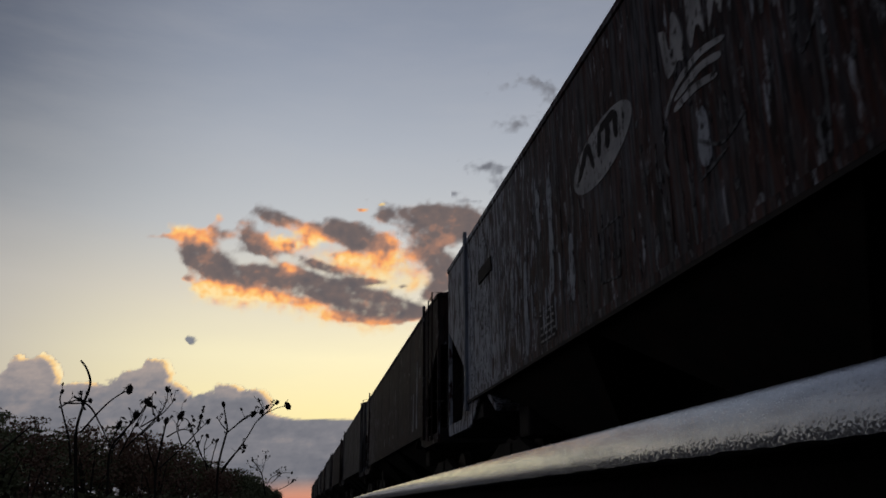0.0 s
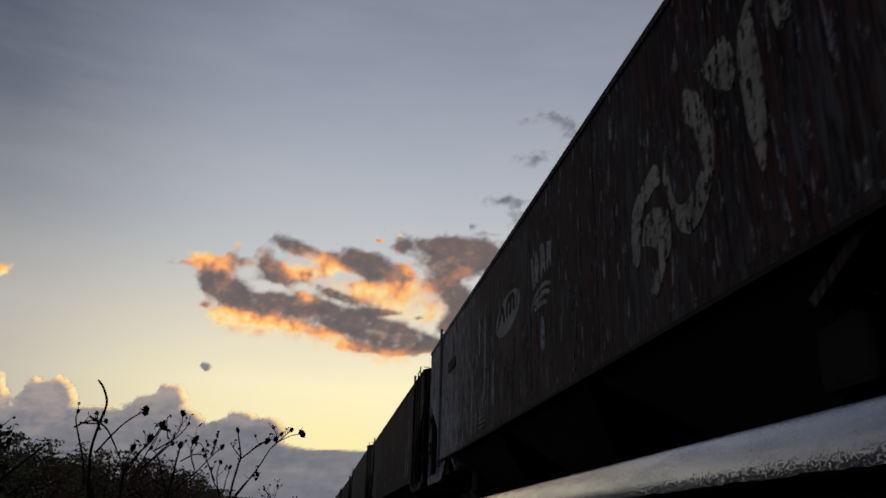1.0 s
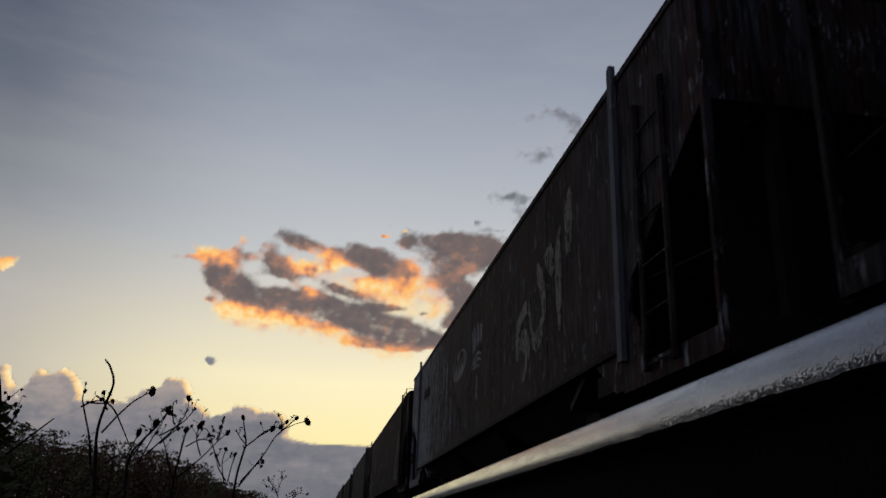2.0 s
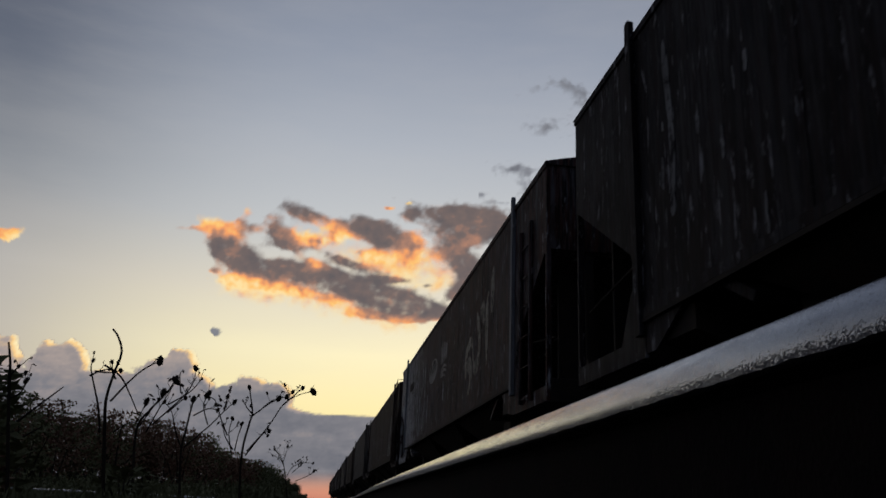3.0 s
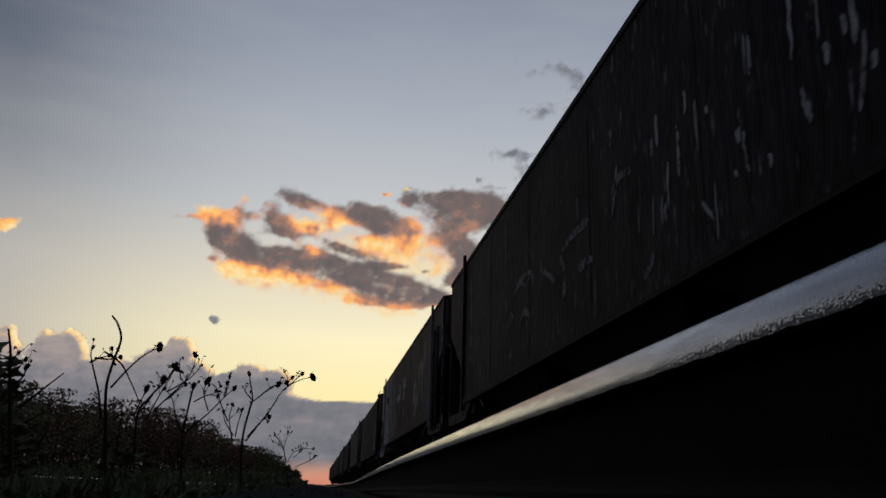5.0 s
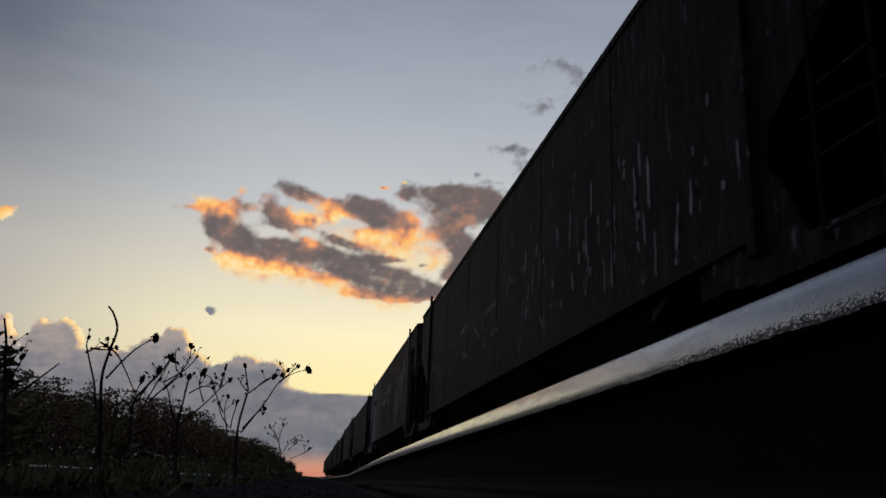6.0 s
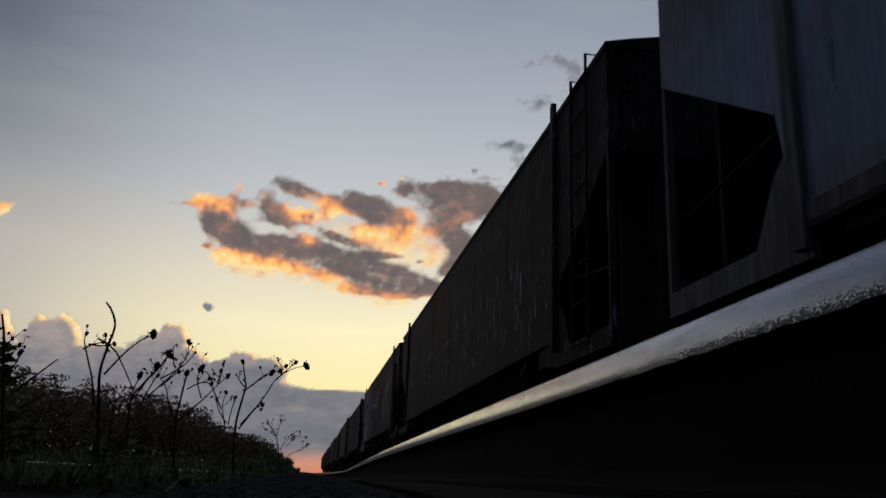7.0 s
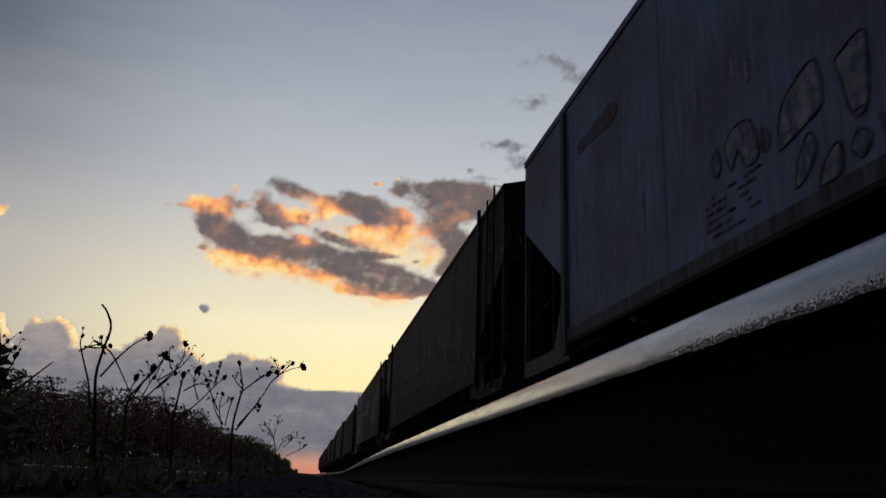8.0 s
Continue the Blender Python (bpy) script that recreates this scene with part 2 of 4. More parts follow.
def prism(bm, outline, axis, a, b):
    """An outline of 2D points swept from a to b along an axis ('x': points are y, z; 'y': x, z; 'z': x, y)."""
    def at(p, d):
        return {"x": (d, p[0], p[1]), "y": (p[0], d, p[1]), "z": (p[0], p[1], d)}[axis]
    one, two = [bm.verts.new(at(p, a)) for p in outline], [bm.verts.new(at(p, b)) for p in outline]
    n = len(outline)
    faces = [bm.faces.new(one), bm.faces.new(two[::-1])]
    for i in range(n):
        faces.append(bm.faces.new((one[i], two[i], two[(i + 1) % n], one[(i + 1) % n])))
    bmesh.ops.recalc_face_normals(bm, faces=faces)
    return bm


def tube(bm, points, radii, sides=6):
    """A tapered tube along a line of points."""
    rings = []
    for i, p in enumerate(points):
        d = (points[min(i + 1, len(points) - 1)] - points[max(i - 1, 0)]).normalized()
        u = d.cross(Vector((0.31, 0.77, 0.55))).normalized()
        v = d.cross(u)
        rings.append([bm.verts.new(p + (u * math.cos(6.2832 * k / sides) + v * math.sin(6.2832 * k / sides)) * radii[i]) for k in range(sides)])
    for a, b in zip(rings, rings[1:]):
        for k in range(sides):
            bm.faces.new((a[k], a[(k + 1) % sides], b[(k + 1) % sides], b[k]))
    bm.faces.new(rings[0][::-1])
    bm.faces.new(rings[-1])
    return bm


def rod(a, b, r, sides=8):
    return tube(bmesh.new(), [Vector(a), Vector(b)], [r, r], sides)


# ---------------------------------------------------------------- ground


def ground():
    bm = bmesh.new()
    xs = [-2500, -900, -300, -120, -60] + [-40 + i * 2.0 for i in range(14)] + [-12 + i * 0.5 for i in range(40)] + [8, 12, 20, 40, 120, 300, 900, 2500]
    ys = [-2500, -600, -120, -40, -20] + [-10 + i * 0.6 for i in range(60)] + [26 + i * 4.0 for i in range(40)] + [200, 320, 600, 1200, 2500]
    rows = []
    for y in ys:
        row = []
        for x in xs:
            z = 0.025 * noise.noise((x * 1.3, y * 1.3, 0)) - 0.02
            if x < -1.4:
                z += 0.05 * noise.noise((x * 0.5, y * 0.5, 3.0)) * min(1, -x - 1.4)
            bank = max(0.0, min(1.0, (-x - 7.0) / 6.0))
            z += 1.1 * bank * bank * (3 - 2 * bank) * (0.8 + 0.4 * noise.noise((x * 0.08, y * 0.08, 9)))
            row.append(bm.verts.new((x, y, z)))
        rows.append(row)
    for a, b in zip(rows, rows[1:]):
        for i in range(len(xs) - 1):
            bm.faces.new((a[i], a[i + 1], b[i + 1], b[i]))
    return tagged(part("ground", bm, SOIL, smooth=True), "dark soil and ballast beside the tracks", "ground", kind="structure")


ground()


def rail_section(bm, x, y0, y1, top, steps):
    """Head, web and foot of a worn flat-bottomed rail with its head from x to x + 0.066."""
    head = [(0.000, -0.039), (0.0008, -0.031), (0.003, -0.022), (0.006, -0.014), (0.0095, -0.007), (0.014, -0.0015), (0.020, 0.0022), (0.028, 0.0042),
            (0.036, 0.0048), (0.046, 0.0044), (0.055, 0.0030), (0.061, 0.0), (0.065, -0.006), (0.066, -0.014), (0.066, -0.039)]
    rest = [(0.061, -0.042), (0.042, -0.050), (0.040, -0.060), (0.040, -0.135), (0.052, -0.146), (0.098, -0.156), (0.098, -0.165),
            (-0.032, -0.165), (-0.032, -0.156), (0.014, -0.146), (0.026, -0.135), (0.026, -0.060), (0.024, -0.050), (0.005, -0.042)]
    return head, rest


def sweep(outline, x, top, ys, ragged=0.0, closed=True, bm=None, drift=None):
    bm = bm or bmesh.new()
    rings = []
    for y in ys:
        ring = []
        for i, (a, b) in enumerate(outline):
            j = ragged * (0.5 * noise.noise((y * 22, 0, 0.5)) + noise.noise((y * 47, 0, 2.5)) + 0.8 * noise.noise((y * 96, 0, 4.5))) if i == 0 else ragged * 0.12 * noise.noise((y * 9, i * 1.7, 4.5))
            ox, oz = drift(y) if drift else (0.0, 0.0)
            ring.append(bm.verts.new((x + a + ox, y, top + b + j + oz)))
        rings.append(ring)
    n = len(outline)
    for p, q in zip(rings, rings[1:]):
        for i in range(n if closed else n - 1):
            bm.faces.new((p[i], p[(i + 1) % n], q[(i + 1) % n], q[i]))
    if closed:
        bm.faces.new(rings[0][::-1])
        bm.faces.new(rings[-1])
    bmesh.ops.recalc_face_normals(bm, faces=bm.faces[:])
    return bm


def wander(y):
    """How far the old rail beside the camera strays from a straight and level line."""
    side = float(np.interp(y, [0, 1, 4, 8, 15, 30, 60], [0.0, 0.012, 0.05, 0.12, 0.27, -0.02, -0.06]))
    sag = float(np.interp(y, [0, 2, 5, 15, 30, 60], [0.0, -0.006, -0.02, -0.09, -0.20, -0.21]))
    return side, sag


def rail(x, label, fine, top):
    head, rest = rail_section(None, x, 0, 0, 0, 0)
    ob = tagged(new("rail"), label, "rail")
    ob.location = (x, 0, 0)
    ys = [-3.0 + i * 0.02 for i in range(150)] + [i * 0.01 for i in range(300)] + [3.0 + i * 0.02 for i in range(100)] + [5.0 + i * 0.5 for i in range(60)] + [35.0 + i * 10 for i in range(40)] if fine else [-40.0, 0.0, 40.0, 420.0]
    rough = 0.0014 if fine else 0.0
    drift = wander if fine else None
    bm = sweep(head, 0, top, ys, rough, closed=False, drift=drift)
    sweep([head[0], (0.006, -0.0415), (0.060, -0.0415), head[-1]], 0, top, ys, rough, closed=False, bm=bm, drift=drift)
    part("rail_head", bm, RAIL_HEAD, ob, "polished steel running head with pitted edge", smooth=True)
    part("rail_web", sweep(rest, 0, top, ys[::10] + [ys[-1]] if fine else ys, drift=drift), SHADED_RUST, ob, "rusty web and foot, coloured near black as in shade")
    return ob


rail(0.323, "steel rail with a shiny worn head beside the ballast", True, RAIL_TOP)
rail(4.05 - 0.7175 - 0.066, "steel rail under the train, in shade", False, TRAIN_RAIL)
rail(4.05 + 0.7175, "steel rail under the train, in shade", False, TRAIN_RAIL)


# ---------------------------------------------------------------- hopper cars
HALF, POST, WIDE = 8.95, 7.25, 1.55


def hopper_car(paint, eave, label, ladder=True, lug=0.13, post_paint=None, frame_paint=None, sill=1.29, band=0.2, ladder_at=(7.93, 8.42), stile=0.016, rise=0.12):
    """One covered hopper: origin on the rail heads under its middle, y along the train."""
    car = tagged(new("hopper_car"), label, "freight car", group="cars of the train")
    for s in (-1, 1):
        x0, x1 = s * WIDE, s * (WIDE - 0.03)
        outline = [(-HALF, eave), (-HALF, 2.88), (-7.45, 1.95), (-7.3, sill), (7.3, sill), (7.45, 1.95), (HALF, 2.88), (HALF, eave)]
        part("side_sheet", prism(bmesh.new(), outline, "x", x0, x1), paint, car)
        # side sill, eave rail
        part("side_sill", prism(bmesh.new(), [(x0 - s * 0.02, sill + 0.02), (x0 + s * 0.025, sill + 0.02), (x0 + s * 0.025, sill + band), (x0 + s * 0.004, sill + band + 0.01), (x0 - s * 0.02, sill + band)], "y", -POST, POST), frame_paint or paint, car)
        part("sill_flange", boxed(*sorted((x0 - s * 0.16, x0 + s * 0.03)), -POST, POST, sill - 0.02, sill + 0.015), UNDERFRAME, car)
        part("eave_rail", boxed(*sorted((x0 - s * 0.05, x0 + s * 0.018)), -HALF, HALF, eave - 0.05, eave + 0.025, bevel=0.008), paint, car)
        for e in (-1, 1):
            # lifting post with rounded top
            arc = [(0.055 * math.cos(a), eave + lug + 0.055 * math.sin(a)) for a in [math.pi * k / 8 for k in range(9)]]
            strip = [(e * POST - 0.055, sill - 0.12), (e * POST + 0.055, sill - 0.12)] + [(e * POST + a, z) for a, z in arc]
            part("lifting_post", prism(bmesh.new(), strip, "x", x0 + s * 0.05, x0 + s * 0.002), post_paint or paint, car)
            part("corner_post", boxed(*sorted((x0, x0 - s * 0.06)), *sorted((e * (HALF - 0.05), e * HALF)), 1.02, 2.9), frame_paint or paint, car)
            part("end_side_sill", boxed(*sorted((x0, x0 - s * 0.05)), *sorted((e * 7.2, e * HALF)), 1.02, 1.2), frame_paint or paint, car)
            gusset = [(e * 7.75, 1.2), (e * 7.3, 1.2), (e * 7.3, 1.75), (e * 7.5, 1.6)]
            part("gusset", prism(bmesh.new(), gusset, "x", x0 - s * 0.004, x0 - s * 0.03), frame_paint or paint, car)
            bolster = [(e * 6.45, sill + 0.01), (e * 7.0, 1.05), (e * 7.3, 1.05), (e * 7.3, sill + 0.01)]
            if lug > 0:
                part("bolster_plate", prism(bmesh.new(), bolster, "x", x0 - s * 0.004, x0 - s * 0.03), paint, car)
            part("brace_rod", rod((x0 - s * 0.12, e * (HALF - 0.05), 1.78), (x0 - s * 0.12, e * 7.45, 1.95), 0.014), UNDERFRAME, car)
        # panel seams
        for y in (-4.85, -2.42, 0.0, 2.42, 4.85):
            part("panel_seam", boxed(*sorted((x0, x0 + s * 0.004)), y - 0.02, y + 0.02, sill + band + 0.01, eave - 0.05), paint, car)
    # roof, with shallow camber
    arch = [(-1.57 + 3.14 * k / 12, eave + 0.02 + 0.22 * (1 - (abs(k - 6) / 6.0) ** 1.8)) for k in range(13)]
    part("roof", prism(bmesh.new(), arch + [(1.5, eave - 0.02), (-1.5, eave - 0.02)], "y", -HALF - 0.03, HALF + 0.03), paint, car)
    for x in (-0.5, 0.5):
        part("running_board", boxed(x - 0.14, x + 0.14, -HALF - 0.12, HALF + 0.12, eave + 0.28, eave + 0.31), UNDERFRAME, car)
    for y in (-6.6, -3.3, 0.0, 3.3, 6.6):
        part("roof_hatch", boxed(-0.3, 0.3, y - 1.4, y + 1.4, eave + 0.20, eave + 0.31, bevel=0.03), paint, car)
    for e in (-1, 1):
        part("end_wall", boxed(-1.52, 1.52, *sorted((e * (HALF - 0.03), e * HALF)), 2.86, eave - 0.02), paint, car)
        slope = [(e * HALF - e * 0.002, 2.86), (e * 5.6, 1.1), (e * 5.56, 1.16), (e * HALF - e * 0.04, 2.94)]
        part("slope_sheet", prism(bmesh.new(), slope, "x", -1.51, 1.51), paint, car)
        # added plate that keeps sky light from showing through the open end
        part("end_blocker_panel", boxed(-1.3, 1.3, *sorted((e * 8.55, e * 8.6)), 1.24, 2.66), UNDERFRAME, car)
        part("end_sill", boxed(-1.5, 1.5, *sorted((e * (HALF - 0.16), e * (HALF + 0.03))), 1.0, 1.28, bevel=0.015), UNDERFRAME, car)
        part("end_handrail", tube(bmesh.new(), [Vector((-0.75, e * (HALF + 0.1), eave + 0.22)), Vector((-0.75, e * (HALF + 0.1), eave + 0.36)), Vector((0.75, e * (HALF + 0.1), eave + 0.36)), Vector((0.75, e * (HALF + 0.1), eave + 0.22))], [0.012] * 4, 6), UNDERFRAME, car)
        for x in (-1.0, 0.0, 1.0):
            part("end_post", boxed(x - 0.05, x + 0.05, *sorted((e * (HALF - 0.14), e * (HALF - 0.03))), 1.28, 2.88), UNDERFRAME, car)
        part("coupler", boxed(-0.14, 0.14, *sorted((e * (HALF - 0.1), e * (HALF + 0.585))), 0.74, 1.02, bevel=0.04), UNDERFRAME, car)
        # truck
        part("bolster", boxed(-1.1, 1.1, e * 6.7 - 0.22, e * 6.7 + 0.22, 0.42, 0.76, bevel=0.04), UNDERFRAME, car)
        part("body_bolster", prism(bmesh.new(), [(-1.5, 1.29), (-1.5, 1.1), (-0.5, 0.78), (0.5, 0.78), (1.5, 1.1), (1.5, 1.29)], "y", e * 6.7 - 0.3, e * 6.7 + 0.3), UNDERFRAME, car)
        # added box, no known part: blocks the sky showing through under the car
        part("gap_blocker", boxed(-1.2, 1.2, *sorted((e * 5.1, e * 5.6)), 0.74, 1.26, bevel=0.05), UNDERFRAME, car)
        part("brake_beam", boxed(-0.9, 0.9, e * 5.55 - 0.05, e * 5.55 + 0.05, 0.35, 0.75), UNDERFRAME, car)
        part("stub_panel", prism(bmesh.new(), [(e * 5.7, 1.3), (e * 5.7, 0.95), (e * 7.3, 0.82), (e * 8.8, 1.02), (e * 8.8, 1.3)], "x", -0.3, 0.3), UNDERFRAME, car)
        for s in (-1, 1):
            frame_line = [(-1.15, 0.42), (-0.75, 0.36), (-0.45, 0.22), (0.45, 0.22), (0.75, 0.36), (1.15, 0.42), (1.15, 0.62), (0.6, 0.78), (-0.6, 0.78), (-1.15, 0.62)]
            part("truck_side_frame", prism(bmesh.new(), [(e * 6.7 + a, b) for a, b in frame_line], "x", s * 0.94, s * 1.07), UNDERFRAME, car)
        for a in (-0.88, 0.88):
            bm = bmesh.new()
            tube(bm, [Vector((-0.95, 0, 0)), Vector((0.95, 0, 0))], [0.08, 0.08], 10)
            for s in (-1, 1):
                tube(bm, [Vector((s * 0.69, 0, 0)), Vector((s * 0.715, 0, 0)), Vector((s * 0.72, 0, 0)), Vector((s * 0.83, 0, 0))], [0.485, 0.485, 0.457, 0.45], 28)
            wheel = part("wheelset", bm, WHEEL_STEEL, car)
            wheel.location = (0, e * 6.7 + a, 0.457)
        if ladder:
            s = e
            # ladder beside the lifting post, rising past the eave
            x, ya, yb = s * (WIDE + 0.03), e * ladder_at[0], e * ladder_at[1]
            for y, top in ((ya, eave + rise), (yb, eave + rise + (0.07 if rise > 0 else 0.0))):
                line = [Vector((x, y, 1.1)), Vector((x, y, top)), Vector((x - s * 0.22, y, top))]
                part("ladder_stile", tube(bmesh.new(), line, [stile] * 3, 6), paint, car)
            for k in range(8 if rise > 0 else 6):
                part("ladder_rung", rod((x, ya, 1.15 + k * 0.4), (x, yb, 1.15 + k * 0.4), 0.012, 6), paint, car)
    part("centre_sill", boxed(-0.2, 0.2, -HALF, HALF, 0.70, 1.24), UNDERFRAME, car)
    for y in (-3.9, 0.0, 3.9):
        bm = bmesh.new()
        top, bottom = [(-1.5, y - 1.85), (1.5, y - 1.85), (1.5, y + 1.85), (-1.5, y + 1.85)], [(-0.55, y - 0.45), (0.55, y - 0.45), (0.55, y + 0.45), (-0.55, y + 0.45)]
        up, dn = [bm.verts.new((a, b, sill)) for a, b in top], [bm.verts.new((a, b, 0.5)) for a, b in bottom]
        for k in range(4):
            bm.faces.new((up[k], up[(k + 1) % 4], dn[(k + 1) % 4], dn[k]))
        bm.faces.new(up[::-1])
        bm.faces.new(dn)
        bmesh.ops.recalc_face_normals(bm, faces=bm.faces[:])
        part("hopper_bay", bm, UNDERFRAME, car)
        part("outlet_gate", boxed(-0.7, 0.7, y - 0.55, y + 0.55, 0.38, 0.5, bevel=0.02), UNDERFRAME, car)
    return car


PITCH, TRACK_X, FIRST = 19.1, 4.05, 4.81


def travelled(t):
    return 4.457 * t - 0.0273 * t * t


CARS = []


def place(car, k):
    """The car that is k places behind the first one beside the camera."""
    CARS.append((car, FIRST - PITCH * k))
    car.matrix_basis = pose(TRACK_X, FIRST - PITCH * k, TRAIN_RAIL)
    return car


near_grey = place(hopper_car(PAINT_GREY, 3.985, "weathered grey hopper car with graffiti and a pale oval emblem", post_paint=PAINT_POST, sill=1.40, band=0.1, ladder_at=(7.78, 8.30), stile=0.03, rise=-0.55), 0)
near_black = place(hopper_car(PAINT_BLACK, 3.96, "black hopper car with scratched graffiti", sill=1.32, band=0.1), 1)
near_blue = place(hopper_car(PAINT_BLUE, 3.81, "dark blue hopper car with faded graffiti", True, -0.12, PAINT_FRAME, PAINT_FRAME, sill=1.19, band=0.125), 2)
ahead_brown = place(hopper_car(PAINT_BROWN, 3.84, "rust-brown covered hopper car"), -1)
ahead_pale = place(hopper_car(PAINT_PALE, 4.0, "pale grey covered hopper car"), -2)
for k, source in ((-3, ahead_brown), (-4, ahead_pale), (-5, ahead_brown), (-6, ahead_pale), (-7, ahead_brown), (-8, ahead_pale), (-9, ahead_brown), (-10, ahead_brown)):
    place(copy_thing(source, pose(0, 0, 0)), k)


# ---------------------------------------------------------------- paint marks on the cars
def curve_through(points, steps=9):
    """A smooth line through 2D points."""
    if len(points) < 3:
        a, b = Vector(points[0]), Vector(points[-1])
        return [a.lerp(b, k / steps) + Vector((0.02 * noise.noise((a.x * 3, k * 0.5, 1.0)), 0)) for k in range(steps + 1)]
    p = [Vector(points[0])] + [Vector(q) for q in points] + [Vector(points[-1])]
    line = []
    for i in range(1, len(p) - 2):
        for k in range(steps):
            t = k / steps
            line.append(0.5 * (2 * p[i] + (p[i + 1] - p[i - 1]) * t + (2 * p[i - 1] - 5 * p[i] + 4 * p[i + 1] - p[i + 2]) * t * t
                               + (3 * p[i] - p[i - 1] - 3 * p[i + 1] + p[i + 2]) * t ** 3))
    return line + [p[-2]]


def stroke(car, name, points, width, mat, lift=0.005, label=""):
    """A brushed line of paint on the near side sheet; points are (y, z) on the car."""
    line = curve_through(points)
    bm = bmesh.new()
    rows = []
    for i, q in enumerate(line):
        d = (line[min(i + 1, len(line) - 1)] - line[max(i - 1, 0)]).normalized()
        n = Vector((-d.y, d.x))
        run = min(i, len(line) - 1 - i) / max(1.0, 0.16 * len(line))
        end = 0.3 + 0.7 * math.sqrt(min(1.0, run)) if len(line) > 3 else 0.85
        wide = width * 0.5 * end * (1 + 0.45 * noise.noise((q.x * 4, q.y * 4, width * 40)) + 0.2 * noise.noise((q.x * 17, q.y * 17, width * 40)))
        a, b = q + n * wide, q - n * wide
        rows.append([bm.verts.new((x, c.x, c.y)) for x in (-WIDE - lift, -WIDE + 0.001) for c in (a, b)])
    for a, b in zip(rows, rows[1:]):
        for i, j in ((0, 1), (1, 3), (3, 2), (2, 0)):
            bm.faces.new((a[i], a[j], b[j], b[i]))
    for r in (rows[0], rows[-1]):
        bm.faces.new((r[0], r[1], r[3], r[2]))
    bmesh.ops.recalc_face_normals(bm, faces=bm.faces[:])
    return part(name, bm, mat, car, label)


def oval(car, name, cy, cz, ry, rz, lean, mat, lift):
    pts = []
    for k in range(36):
        a = 2 * math.pi * k / 36
        y, z = ry * math.cos(a), rz * math.sin(a)
        pts.append((cy + y, cz + z + lean * y))
    return part(name, prism(bmesh.new(), pts, "x", -WIDE - lift, -WIDE + 0.001), mat, car)


def data_block(car, y0, y1, z0, z1, rows, back):
    """A stencilled table of small unreadable writing, as bars."""
    if back:
        part("data_panel", boxed(-WIDE - 0.003, -WIDE + 0.001, y0, y1, z0, z1), DARK_MARK, car, "black stencil panel")
    rng = random.Random(int(y0 * 100))
    step = (z1 - z0) / rows
    for r in range(rows):
        y = y1 - 0.03
        while y > y0 + 0.08:
            long = rng.uniform(0.03, 0.13)
            if rng.random() < 0.75:
                part("stencil_bar", boxed(-WIDE - 0.006, -WIDE + 0.001, y - long, y, z0 + (r + 0.3) * step, z0 + (r + 0.62) * step), WHITE_MARK if back else DIM_MARK, car)
            y -= long + rng.uniform(0.02, 0.05)


def patch(car, name, outline, mat, lift=0.005, label="", rim=None):
    """A filled shape of paint on the near side sheet with a soft uneven outline; points are (y, z) on the car."""
    ring = [Vector(a).lerp(Vector(b), k / 5) for a, b in zip(outline, outline[1:] + outline[:1]) for k in range(5)] if rim else curve_through(outline + [outline[0]], 7)[:-1]
    pts = [(q.x + 0.014 * noise.noise((q.x * 9, q.y * 9, 2.0)), q.y + 0.022 * noise.noise((q.x * 9, q.y * 9, 7.0))) for q in ring]
    ob = part(name, prism(bmesh.new(), pts, "x", -WIDE - lift, -WIDE + 0.001), mat, car, label)
    if rim:
        stroke(car, name + "_outline", outline + [outline[0]], 0.008, rim, lift + 0.003)
    return ob


GREY_CREAM = [
    [(-3.31, 2.26), (-3.42, 2.58), (-3.85, 2.76), (-3.95, 2.58), (-3.58, 2.46), (-3.47, 2.07), (-3.32, 2.12)],
    [(-3.53, 2.19), (-3.66, 2.40), (-4.01, 2.33), (-4.08, 2.06), (-3.94, 1.88), (-3.75, 1.68), (-3.66, 1.78), (-3.84, 2.02)],
    [(-4.00, 2.55), (-4.10, 2.83), (-4.12, 2.50), (-4.25, 2.24), (-4.50, 2.27), (-4.62, 2.35), (-4.74, 2.22), (-4.60, 2.05), (-4.39, 1.98), (-4.20, 2.10)],
    [(-4.43, 2.84), (-4.46, 3.07), (-4.69, 2.90), (-4.82, 2.50), (-4.76, 2.25), (-4.66, 2.35), (-4.60, 2.60)],
    [(-4.74, 3.08), (-5.06, 3.15), (-5.18, 2.90), (-5.12, 2.72), (-4.90, 2.85)],
    [(-5.22, 2.90), (-5.24, 2.44), (-5.36, 2.00), (-5.47, 2.43), (-5.44, 3.00), (-5.46, 3.21), (-5.30, 3.10)],
    [(-5.65, 3.45), (-5.90, 3.48), (-5.84, 2.87), (-5.69, 2.75), (-5.62, 3.10)],
]
GREY_LETTERS = [
    [(-0.08, 3.26), (-0.16, 3.20), (-0.22, 3.02), (-0.30, 3.28), (-0.41, 3.10), (-0.41, 2.86), (-0.32, 2.88), (-0.22, 2.84), (-0.13, 2.88)],
    [(-0.50, 3.28), (-0.66, 3.24), (-0.72, 2.88), (-0.62, 2.98), (-0.52, 2.86)],
    [(-0.80, 3.24), (-0.96, 3.14), (-0.94, 2.86), (-0.87, 3.0), (-0.78, 2.87)],
]
GREY_SWEEP = [
    [(-0.06, 2.56), (-0.24, 2.70), (-0.59, 2.76), (-0.93, 2.69)],
    [(-0.22, 2.62), (-0.60, 2.66), (-0.88, 2.60)],
    [(-0.20, 2.55), (-0.52, 2.56), (-0.80, 2.50)],
]
